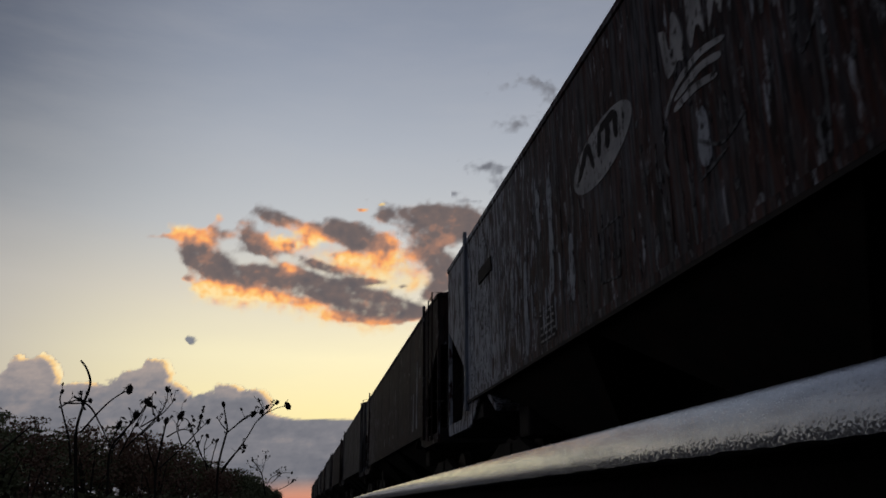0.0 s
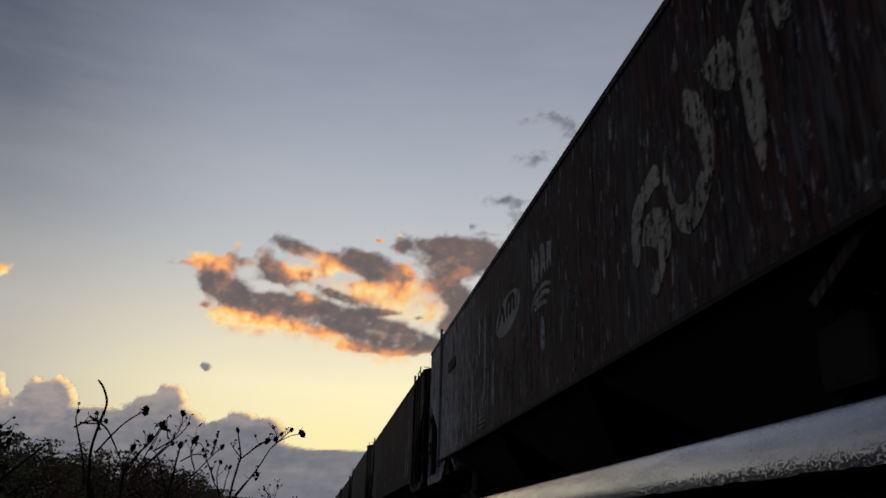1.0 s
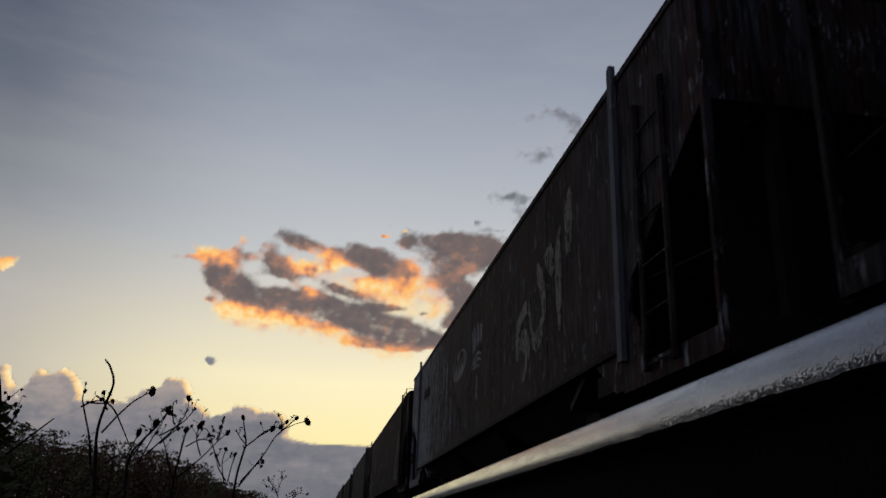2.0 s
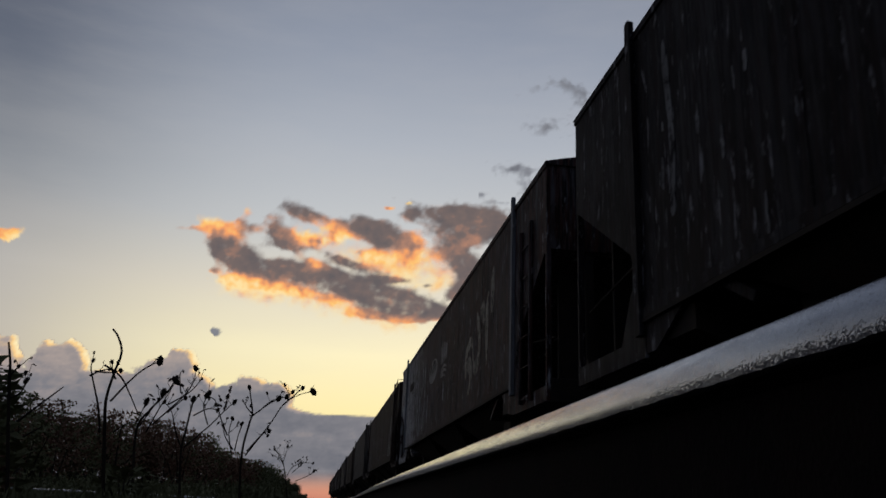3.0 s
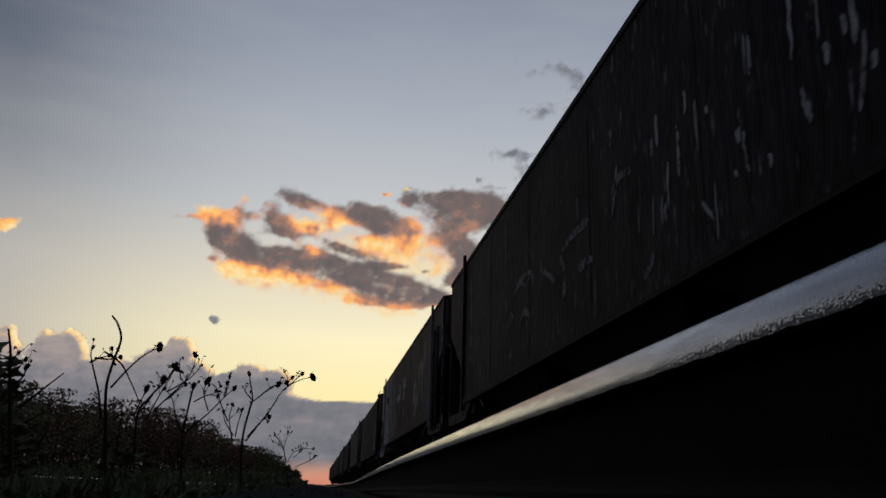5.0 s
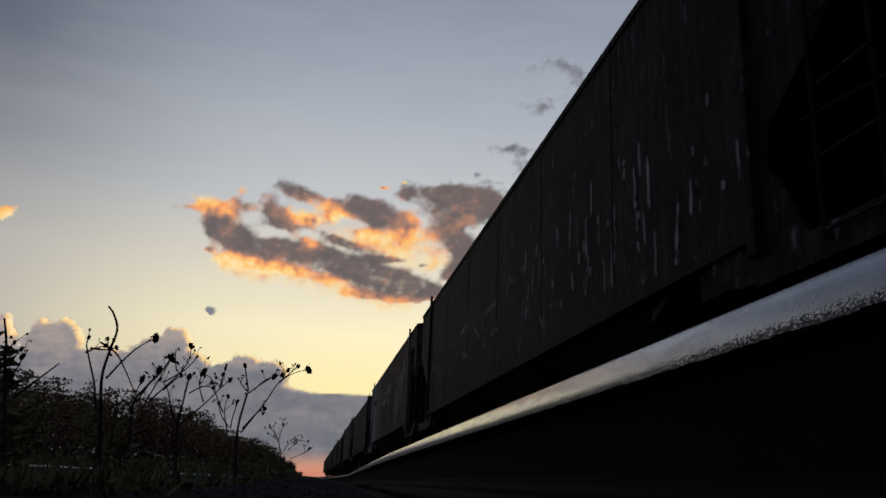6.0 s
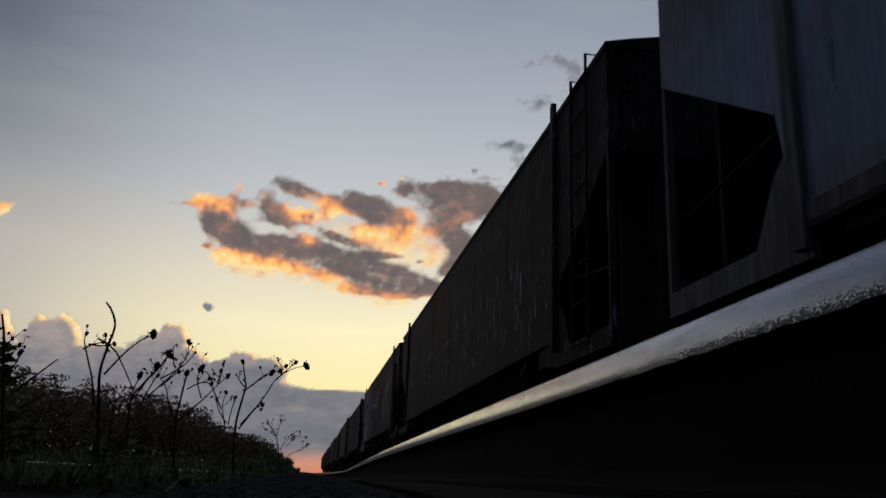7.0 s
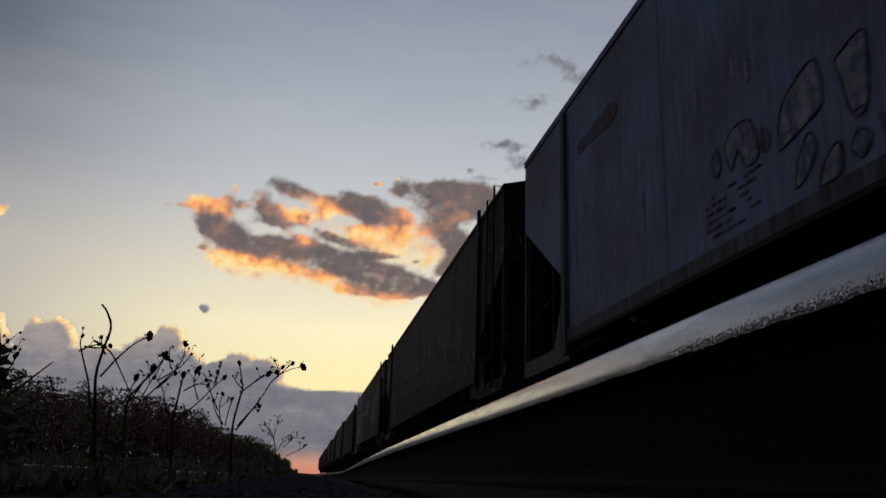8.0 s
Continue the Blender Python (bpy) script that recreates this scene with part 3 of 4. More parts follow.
GREY_THIN = [
    [(1.39, 2.18), (0.91, 2.16)],
    [(0.91, 2.16), (0.96, 1.67)],
    [(1.39, 2.18), (1.40, 1.72)],
    [(1.40, 1.72), (0.96, 1.67)],
    [(0.14, 2.45), (0.16, 2.20), (0.10, 2.04)],
    [(-0.06, 2.52), (0.02, 2.30), (-0.04, 2.12)],
    [(-0.30, 2.38), (-0.32, 1.95), (-0.34, 1.48)],
    [(-0.45, 2.21), (-0.77, 2.04), (-1.04, 2.12)],
    [(-0.82, 1.98), (-0.46, 1.91)],
    [(-1.58, 2.43), (-1.63, 2.16), (-1.80, 2.32)],
    [(-1.79, 2.32), (-1.76, 1.81), (-1.73, 1.54)],
]
GREY_WORN = [
    [(6.34, 2.90), (6.02, 2.92), (5.62, 2.82), (5.72, 2.30), (5.60, 1.90), (5.74, 1.52), (6.06, 1.60), (6.36, 1.52), (6.24, 2.10)],
    [(7.08, 2.75), (6.84, 2.92), (6.66, 2.60), (6.78, 2.10), (6.58, 1.70), (6.72, 1.52), (7.10, 1.54)],
    [(6.30, 3.62), (5.94, 3.66), (5.78, 3.36), (6.02, 3.28), (6.30, 3.30)],
]
GREY_SMEAR = [
    [(5.39, 3.35), (5.49, 3.12)],
    [(2.76, 3.28), (2.73, 2.62), (2.79, 1.98)],
    [(4.38, 2.72), (4.41, 1.95)],
    [(3.20, 3.30), (3.16, 2.70)],
    [(2.13, 2.42), (2.12, 1.75)],
    [(-0.57, 2.39), (-0.56, 1.97)],
    [(3.78, 2.62), (3.79, 1.52)],
]
BLACK_DULL = [
    [(-0.70, 2.42), (-0.75, 2.54), (-0.92, 2.58), (-1.17, 2.53)],
    [(0.93, 2.40), (0.55, 2.46), (0.0, 2.46)],
    [(1.00, 2.36), (0.83, 2.15)],
    [(3.15, 2.51), (2.82, 2.55), (2.33, 2.52), (2.17, 2.32)],
    [(1.85, 2.44), (1.51, 2.28), (1.23, 2.14)],
    [(2.88, 1.98), (2.66, 2.09), (2.38, 1.98)],
    [(3.55, 1.60), (3.40, 1.66), (3.36, 1.42)],
    [(0.38, 2.02), (0.10, 2.05), (-0.09, 2.03)],
    [(-1.34, 1.52), (-1.48, 1.57), (-1.53, 1.67)],
    [(0.87, 2.04), (0.88, 1.84)],
    [(3.80, 3.72), (3.72, 2.97)],
    [(6.60, 3.55), (6.52, 2.60), (6.56, 2.0)],
]
BLACK_ARC = [
    [(3.38, 2.30), (3.15, 2.45), (2.82, 2.49), (2.56, 2.40)],
    [(2.87, 1.93), (2.68, 2.05), (2.44, 1.97), (2.34, 1.89)],
    [(3.53, 2.12), (3.40, 2.21), (3.25, 2.08)],
    [(3.95, 2.01), (3.84, 2.14)],
    [(2.55, 2.43), (2.39, 2.47)],
]
BLACK_CHIPPED = [
    [(-6.23, 1.95), (-6.18, 1.65), (-6.13, 1.36)],
    [(-7.10, 2.02), (-7.12, 1.62)],
    [(-3.63, 2.70), (-3.60, 2.23)],
    [(-4.92, 2.32), (-4.94, 1.95)],
    [(-0.83, 2.72), (-0.66, 2.26)],
    [(-3.01, 2.05), (-3.04, 1.76)],
    [(-4.20, 2.05), (-4.10, 1.66)],
    [(-1.90, 2.30), (-1.86, 1.94)],
    [(-2.40, 1.80), (-2.55, 1.62)],
    [(-5.40, 2.50), (-5.44, 1.90)],
]
BLUE_FILL = [
    [(3.92, 1.95), (3.79, 2.03), (3.60, 1.99), (3.53, 1.75), (3.68, 1.72), (3.76, 1.86), (3.86, 1.76)],
    [(3.33, 1.67), (3.31, 1.85), (3.20, 1.98), (2.95, 2.05), (2.91, 1.79), (3.08, 1.72)],
    [(3.21, 1.40), (3.16, 1.56), (3.05, 1.67), (3.00, 1.56), (3.10, 1.44)],
    [(3.00, 1.34), (2.95, 1.45), (2.82, 1.52), (2.82, 1.36)],
    [(2.78, 1.96), (2.55, 1.99), (2.58, 1.63), (2.70, 1.62)],
    [(2.74, 1.44), (2.67, 1.52), (2.58, 1.45), (2.66, 1.37)],
    [(4.10, 1.92), (4.02, 1.98), (3.98, 1.84), (4.06, 1.78)],
]
BLUE_RED = [
    [(3.51, 1.90), (3.40, 1.83), (3.43, 1.72), (3.50, 1.75)],
    [(2.52, 1.55), (2.44, 1.50), (2.50, 1.42)],
]

for s in GREY_CREAM:
    patch(near_grey, "graffiti", s, CREAM, label="flaking cream graffiti")
for s in GREY_LETTERS:
    patch(near_grey, "lettering", s, WHITE_MARK, label="worn white lettering")
for s in GREY_SWEEP:
    stroke(near_grey, "lettering", s, 0.06, WHITE_MARK, label="worn white lettering")
for s in GREY_THIN:
    stroke(near_grey, "scratch", s, 0.024, DIM_MARK)
for s in GREY_SMEAR:
    stroke(near_grey, "scuffed_patch", s, 0.15, SMEAR, label="pale scuffed primer")
for s in GREY_WORN:
    patch(near_grey, "scuffed_patch", s, BARE, label="large pale area where the paint has worn off")
oval(near_grey, "emblem", 1.22, 2.89, 0.72, 0.27, -0.06, WHITE_MARK, 0.005)
for s in ([(1.80, 2.82), (1.52, 3.08)], [(1.38, 2.80), (1.52, 3.08)], [(1.24, 2.84), (1.20, 3.08)], [(1.03, 2.83), (1.02, 3.08)], [(1.20, 3.08), (0.84, 3.08)], [(0.84, 2.84), (0.84, 3.08)]):
    stroke(near_grey, "emblem_bar", s, 0.085, DARK_MARK, 0.009)
data_block(near_grey, 2.70, 3.27, 1.53, 1.89, 5, True)
part("vent_plate", boxed(-WIDE - 0.02, -WIDE + 0.001, 5.47, 6.3, 3.02, 3.22), DARK_MARK, near_grey)
for s in BLACK_DULL:
    stroke(near_black, "graffiti", s, 0.09, FAINT_MARK, label="dull grey graffiti")
for s in BLACK_ARC:
    stroke(near_black, "graffiti", s, 0.045, FAINT_MARK, label="dull grey graffiti")
stroke(near_black, "graffiti", [(3.62, 2.07), (3.42, 2.11), (3.3, 2.01)], 0.05, OCHRE_MARK, label="ochre graffiti")
stroke(near_black, "graffiti", [(3.52, 1.62), (3.44, 1.54), (3.36, 1.44)], 0.06, OCHRE_MARK, label="ochre graffiti")
for s in BLACK_CHIPPED:
    stroke(near_black, "scratch", s, 0.034, SMEAR)
for s in BLUE_FILL:
    patch(near_blue, "graffiti", s, PALE_MARK, label="faded grey graffiti", rim=OUTLINE)
for s in BLUE_RED:
    patch(near_blue, "graffiti", s, RED_MARK, label="faded red paint")
stroke(near_blue, "graffiti", [(6.85, 3.14), (6.30, 3.13), (5.72, 3.10)], 0.17, RED_MARK, label="faded red paint smear")


def paint_chips(car, count, mat, seed, y0, y1, z0, z1):
    """Small vertical flecks where the paint has come off."""
    rng = random.Random(seed)
    for k in range(count):
        y, z = rng.uniform(y0, y1), z0 + (z1 - z0) * rng.random()
        long = 0.06 + 0.4 * rng.random() ** 2
        stroke(car, "paint_chip", [(y, z), (y + rng.uniform(-0.015, 0.015), z - long)], rng.uniform(0.014, 0.05), mat, 0.004)


paint_chips(near_grey, 60, SMEAR, 31, 2.5, 7.1, 1.75, 3.3)
paint_chips(near_grey, 45, DIM_MARK, 32, -2.5, 4.0, 1.75, 2.9)
paint_chips(near_grey, 20, DIM_MARK, 33, -7.0, -2.5, 1.75, 3.0)
paint_chips(near_black, 45, SMEAR, 34, -7.1, -1.5, 1.75, 2.8)
paint_chips(near_grey, 40, DIM_MARK, 38, -3.2, 2.4, 1.75, 3.1)
paint_chips(near_black, 25, FAINT_MARK, 35, -1.5, 7.0, 1.7, 3.2)
paint_chips(near_blue, 14, PALE_MARK, 36, 1.0, 7.0, 1.7, 3.0)
paint_chips(ahead_brown, 30, SMEAR, 37, -7.0, 5.0, 1.7, 3.0)
data_block(near_blue, 3.57, 4.25, 1.38, 1.70, 6, False)
for s in ([(-6.09, 3.04), (-5.99, 1.3)], [(-5.51, 2.35), (-5.41, 1.28)]):
    stroke(ahead_brown, "scuffed_patch", s, 0.12, SMEAR, label="pale scuffed primer")




# ---------------------------------------------------------------- plants
def seed_head(bm, at, r, rng):
    """A dry seed head: an uneven little bulb with spikes."""
    made = bmesh.ops.create_icosphere(bm, subdivisions=1, radius=r)["verts"]
    tilt = Euler((rng.uniform(-0.7, 0.7), rng.uniform(-0.7, 0.7), 0)).to_matrix()
    for v in made:
        v.co = at + tilt @ Vector((v.co.x * rng.uniform(0.7, 1.1), v.co.y * rng.uniform(0.7, 1.1), v.co.z * 1.55))
    for k in range(5):
        d = Vector((rng.uniform(-1, 1), rng.uniform(-1, 1), rng.uniform(-0.2, 1))).normalized()
        tube(bm, [at + d * r * 0.6, at + d * r * 1.6], [r * 0.2, r * 0.05], 3)


def leaf(bm, at, d, long, wide, rng):
    """A folded leaf of four triangles."""
    side = d.cross(Vector((rng.uniform(-1, 1), rng.uniform(-1, 1), rng.uniform(-1, 1)))).normalized()
    up = side.cross(d)
    root, tip = bm.verts.new(at), bm.verts.new(at + d * long - up * long * 0.2)
    mid = bm.verts.new(at + d * long * 0.5 - up * wide * 0.25)
    l, r = bm.verts.new(at + d * long * 0.45 + side * wide), bm.verts.new(at + d * long * 0.45 - side * wide)
    for f in ((root, l, mid), (l, tip, mid), (root, mid, r), (mid, tip, r)):
        bm.faces.new(f)


def weed(y, stems, thick, head, seed, label, twigs=5, depth=0.18):
    """A tall dry weed; each stem is a line of (x, z) and the size of its seed head, the plant stands about y ahead."""
    rng = random.Random(seed)
    foot = stems[0][0][0]
    plant = tagged(new("weed"), label, "weed")
    plant.location = (foot[0], y, 0)
    for i, (s, crown) in enumerate(stems):
        line2 = curve_through(s, 7)
        lean = rng.uniform(-depth, depth)
        line = [Vector((p.x - foot[0], lean * k / len(line2), p.y)) for k, p in enumerate(line2)]
        r0 = thick * (1.0 if i == 0 else 0.55)
        radii = [r0 * (1 - 0.55 * k / len(line)) for k in range(len(line))]
        if i == 0:
            line.insert(0, Vector((line[0].x + 0.02, line[0].y, -0.08)))
            radii.insert(0, r0)
        stem = part("stem", tube(bmesh.new(), line, radii, 6), STALK, plant, smooth=True)
        if crown:
            bm = bmesh.new()
            seed_head(bm, line[-1], head * crown * rng.uniform(0.9, 1.1), rng)
            part("seed_head", bm, STALK, stem)
        for k in range(twigs if crown else 0):
            at = line[int(len(line) * rng.uniform(0.4, 0.95))]
            d = Vector((rng.uniform(-1, 1), rng.uniform(-0.6, 0.6), rng.uniform(0.1, 1.2))).normalized()
            long = rng.uniform(2.0, 4.5) * head
            bend = at + d * long * 0.5 + Vector((0, 0, long * 0.1))
            tip = at + d * long + Vector((0, 0, long * 0.35))
            part("twig", tube(bmesh.new(), [at, bend, tip], [thick * 0.28, thick * 0.2, thick * 0.14], 4), STALK, stem)
            bm = bmesh.new()
            if rng.random() < 0.4:
                seed_head(bm, tip, head * rng.uniform(0.4, 0.7), rng)
                part("seed_head", bm, STALK, stem)
            elif rng.random() < 0.7:
                leaf(bm, tip, Vector((rng.uniform(-1, 1), rng.uniform(-1, 1), rng.uniform(-1, 0.4))).normalized(), head * rng.uniform(1.6, 3.2), head * 0.5, rng)
                part("leaf", bm, STALK, stem)
    return plant


weed(4, [
    ([(-0.958, -0.045), (-0.974, 0.09), (-1.0, 0.317), (-1.012, 0.461), (-0.991, 0.582), (-0.968, 0.678), (-0.988, 0.746), (-1.014, 0.781)], 0),
    ([(-1.006, 0.461), (-0.953, 0.552), (-0.898, 0.628), (-0.832, 0.683)], 1.5),
    ([(-1.031, 0.316), (-1.061, 0.432), (-1.098, 0.523), (-1.126, 0.588), (-1.142, 0.628), (-1.143, 0.663)], 0.8),
    ([(-1.116, 0.576), (-1.097, 0.603), (-1.06, 0.627)], 0.9),
    ([(-1.096, 0.598), (-1.051, 0.606), (-1.021, 0.629)], 0.8),
    ([(-1.06, 0.63), (-0.983, 0.582), (-0.933, 0.505), (-0.88, 0.406)], 0),
    ([(-0.999, 0.568), (-1.008, 0.595), (-1.006, 0.635)], 0.7),
], 0.0095, 0.013, 1, "tall bare dry weed with a curled stalk", 1)
weed(6.3, [
    ([(-1.33, 0.04), (-1.38, 0.48), (-1.32, 0.64), (-1.22, 0.78), (-1.16, 0.92)], 0.8),
    ([(-1.3, 0.48), (-1.23, 0.64), (-1.18, 0.74), (-1.12, 0.86)], 1.7),
    ([(-1.26, 0.54), (-1.06, 0.75), (-0.99, 0.86), (-0.98, 0.95)], 1.1),
    ([(-1.17, 0.69), (-1.02, 0.79), (-0.94, 0.89)], 0.6),
    ([(-1.35, 0.53), (-1.28, 0.66), (-1.22, 0.78)], 1.4),
    ([(-1.38, 0.54), (-1.36, 0.63), (-1.34, 0.71)], 1.3),
    ([(-1.53, 0.47), (-1.45, 0.53), (-1.38, 0.55)], 0),
    ([(-1.09, 0.78), (-1.11, 0.89), (-1.11, 0.94)], 0),
], 0.0105, 0.018, 2, "branching dry weed with dark seed heads", 4)
weed(6.2, [
    ([(-0.98, 0.01), (-1.01, 0.34), (-0.99, 0.53), (-0.97, 0.67), (-0.96, 0.72)], 1.2),
    ([(-1.01, 0.36), (-1.06, 0.48), (-1.1, 0.62), (-1.15, 0.68)], 0.9),
    ([(-1.0, 0.38), (-0.85, 0.54), (-0.75, 0.67), (-0.69, 0.74)], 1.2),
    ([(-0.75, 0.67), (-0.74, 0.72), (-0.74, 0.77)], 0.9),
    ([(-0.85, 0.55), (-0.89, 0.68), (-0.86, 0.76)], 1.5),
    ([(-0.96, 0.61), (-0.86, 0.66), (-0.78, 0.65)], 0.9),
    ([(-0.7, 0.48), (-0.76, 0.6), (-0.81, 0.72), (-0.86, 0.75)], 0),
    ([(-1.15, 0.62), (-1.07, 0.71), (-1.04, 0.74)], 1.1),
], 0.0105, 0.017, 3, "branching dry weed with ragged leaves", 5)
weed(7.9, [
    ([(-0.72, 0.01), (-0.74, 0.44), (-0.7, 0.71), (-0.68, 0.81), (-0.71, 0.95), (-0.73, 1.04)], 1.2),
    ([(-0.68, 0.79), (-0.56, 0.89), (-0.45, 0.96)], 1.3),
    ([(-0.63, 0.83), (-0.51, 0.94), (-0.38, 0.98)], 1),
    ([(-0.71, 0.42), (-0.51, 0.72), (-0.4, 0.91), (-0.25, 1.01), (-0.13, 1.04)], 1.7),
    ([(-0.4, 0.91), (-0.3, 1.02), (-0.24, 1.09)], 1.2),
    ([(-0.37, 0.95), (-0.35, 1.0), (-0.32, 1.02)], 1.1),
    ([(-0.36, 0.96), (-0.37, 1.02), (-0.4, 1.07)], 0.5),
    ([(-0.7, 0.46), (-0.58, 0.61), (-0.51, 0.65)], 1),
    ([(-0.58, 0.61), (-0.56, 0.64), (-0.53, 0.62)], 0.8),
    ([(-0.84, 0.44), (-0.88, 0.62), (-0.86, 0.75)], 0.9),
    ([(-0.81, 0.46), (-0.79, 0.58), (-0.76, 0.7)], 0.9),
    ([(-0.68, 0.8), (-0.74, 0.86), (-0.78, 0.92)], 0.5),
    ([(-0.83, 0.47), (-0.92, 0.59), (-0.96, 0.7)], 0.8),
], 0.0125, 0.019, 4, "spreading dry weed with small seed heads", 2)
weed(2.6, [
    ([(-0.889, -0.01), (-0.947, 0.313), (-0.964, 0.415), (-0.983, 0.484)], 0),
    ([(-0.958, 0.372), (-0.951, 0.395), (-0.944, 0.413)], 0.6),
    ([(-0.944, 0.313), (-0.918, 0.331), (-0.909, 0.37)], 0.8),
], 0.006, 0.01, 5, "dark leafy weed close to the lens", 3, 0.05)


def leafy_weed(x, y, high, wide, count, seed, mat, label):
    rng = random.Random(seed)
    plant = tagged(new("leafy_weed"), label, "weed")
    plant.location = (x, y, 0)
    for k in range(max(4, count // 40)):
        top = Vector((rng.uniform(-wide, wide), rng.uniform(-wide, wide), high * rng.uniform(0.6, 1.0)))
        part("stem", tube(bmesh.new(), [Vector((0, 0, -0.05)), top * 0.5 + Vector((0, 0, high * 0.05)), top], [0.008, 0.006, 0.002], 4), STALK, plant)
    bm = bmesh.new()
    for k in range(count):
        h = rng.random() ** 0.7
        r = wide * (1.15 - 0.6 * h) * math.sqrt(rng.random())
        a = rng.uniform(0, 6.2832)
        leaf(bm, Vector((r * math.cos(a), r * math.sin(a), high * h)), Vector((math.cos(a), math.sin(a), rng.uniform(-0.3, 0.8))).normalized(), rng.uniform(0.03, 0.08), rng.uniform(0.008, 0.02), rng)
    tagged(part("foliage", bm, mat, plant), kind="stuff")
    return plant


leafy_weed(-1.18, 2.75, 0.43, 0.26, 700, 11, LEAF, "low dark-leaved weed beside the track")
leafy_weed(-1.0, 4.5, 0.17, 0.14, 160, 12, LEAF, "small rounded weed beside the track")
leafy_weed(-1.75, 4.3, 0.26, 0.3, 320, 13, LEAF_DRY, "dry low weed beside the track")


def shrub(x, y, base, high, wide, count, size, seed, mat, spiky):
    """A shrub: a few limbs and a ragged crown of small leaves."""
    rng = random.Random(seed)
    plant = tagged(new("shrub"), "dark bushy shrub on the weedy bank" if not spiky else "dark pointed young tree on the weedy bank", "shrub")
    plant.location = (x, y, base)
    clumps = []
    for k in range(7 if spiky else 6):
        a = rng.uniform(0, 6.2832)
        reach = wide * rng.uniform(0.25, 0.9)
        top = Vector((math.cos(a) * reach, math.sin(a) * reach, high * rng.uniform(0.45, 0.9)))
        if k == 0:
            top = Vector((0, 0, high))
        part("limb", tube(bmesh.new(), [Vector((0, 0, -0.2)), top * 0.5 + Vector((0, 0, 0.08 * high)), top], [high * 0.02, high * 0.012, high * 0.003], 5), BARK, plant)
        clumps.append((top, wide * rng.uniform(0.3, 0.55)))
        clumps.append((top * rng.uniform(0.45, 0.75), wide * rng.uniform(0.4, 0.6)))
    bm = bmesh.new()
    for k in range(count):
        c, r = clumps[rng.randrange(len(clumps))]
        d = Vector((rng.gauss(0, 1), rng.gauss(0, 1), rng.gauss(0, 1))).normalized() * r * rng.random() ** 0.45
        if spiky:
            d.z = abs(d.z) * 1.5 - r * 0.4
            d.x, d.y = d.x * 0.6, d.y * 0.6
        at = c + d
        at.z = min(max(at.z, 0.0), high * 1.04)
        leaf(bm, at, Vector((rng.uniform(-1, 1), rng.uniform(-1, 1), rng.uniform(-0.3, 1.0))).normalized(), size * rng.uniform(0.6, 1.4), size * rng.uniform(0.2, 0.45), rng)
    tagged(part("crown", bm, mat, plant), kind="stuff")
    return plant


def skyline(az):
    """How high the bank's growth stands over the horizon, in degrees, by the angle left of the track."""
    return float(np.interp(az, [1.0, 1.6, 2.6, 4.0, 6.0, 7.6, 8.6, 10.2, 13.0, 16.0, 19.0, 26.0, 45.0], [0.35, 0.85, 1.4, 2.1, 2.7, 3.1, 4.2, 4.7, 4.6, 4.9, 5.4, 6.0, 6.6]))


rng = random.Random(5)
for i in range(110):
    az = 1.5 + 40 * ((i + rng.random()) / 110) ** 1.45
    x = -rng.uniform(4.6, 11.5) if az < 12 else -rng.uniform(5.5, 13.0)
    y = -x / math.tan(radians(az))
    reach = math.hypot(x, y)
    base = 0.9 * max(0.0, min(1.0, (-x - 7.0) / 6.0)) - 0.05
    high = reach * math.tan(radians(skyline(az))) * rng.uniform(0.78, 1.04) - base
    if high < 0.35:
        continue
    shrub(x, y, base, high, max(0.45, high * rng.uniform(0.45, 0.75)), 800 + int(90 * min(high, 5)), min(0.28, 0.045 + reach * 0.0022), i, LEAF if rng.random() < 0.6 else LEAF_DRY, rng.random() < 0.4)
# the small leggy shrub that stands clear of the bank's end
weed(16, [
    ([(-0.57, 0.0), (-0.66, 0.46), (-0.73, 0.72), (-0.89, 0.92)], 0.8),
    ([(-0.72, 0.7), (-0.69, 0.85), (-0.67, 1.01)], 0.9),
    ([(-0.63, 0.43), (-0.54, 0.62), (-0.34, 0.71), (-0.16, 0.72)], 0.9),
    ([(-0.47, 0.36), (-0.21, 0.48), (-0.13, 0.55)], 0.8),
    ([(-0.7, 0.67), (-0.81, 0.77), (-0.93, 0.81)], 0.7),
    ([(-0.53, 0.52), (-0.44, 0.6), (-0.36, 0.68)], 0.6),
], 0.014, 0.028, 21, "leggy shrub with small leaves at the foot of the bank", 7, 0.4)


def undergrowth():
    """Grass and low herbs between the tracks and the bank."""
    rng = random.Random(8)
    bm = bmesh.new()
    for k in range(11000):
        y = 2.2 + 60 * rng.random() ** 2.4
        x = -rng.uniform(0.35 + min(0.4, y * 0.02), 2.2 + y * 0.4)
        high = rng.uniform(0.05, 0.24) * (1 + 0.4 * noise.noise((x * 0.7, y * 0.5, 0))) * (0.3 if y < 12.5 else 1.6)
        foot = Vector((x, y, -0.05))
        d = Vector((rng.uniform(-0.35, 0.35), rng.uniform(-0.35, 0.35), 1)).normalized()
        leaf(bm, foot, d, high + 0.05, 0.006 + y * 0.0006, rng)
        for _ in range(3):
            leaf(bm, foot + d * high * rng.uniform(0.3, 1.0), Vector((rng.uniform(-1, 1), rng.uniform(-1, 1), rng.uniform(0, 0.7))).normalized(), 0.03 + y * 0.003, 0.008 + y * 0.0009, rng)
    return tagged(part("undergrowth", bm, LEAF), "dark grass and low herbs beside the track", "grass", kind="stuff")


undergrowth()


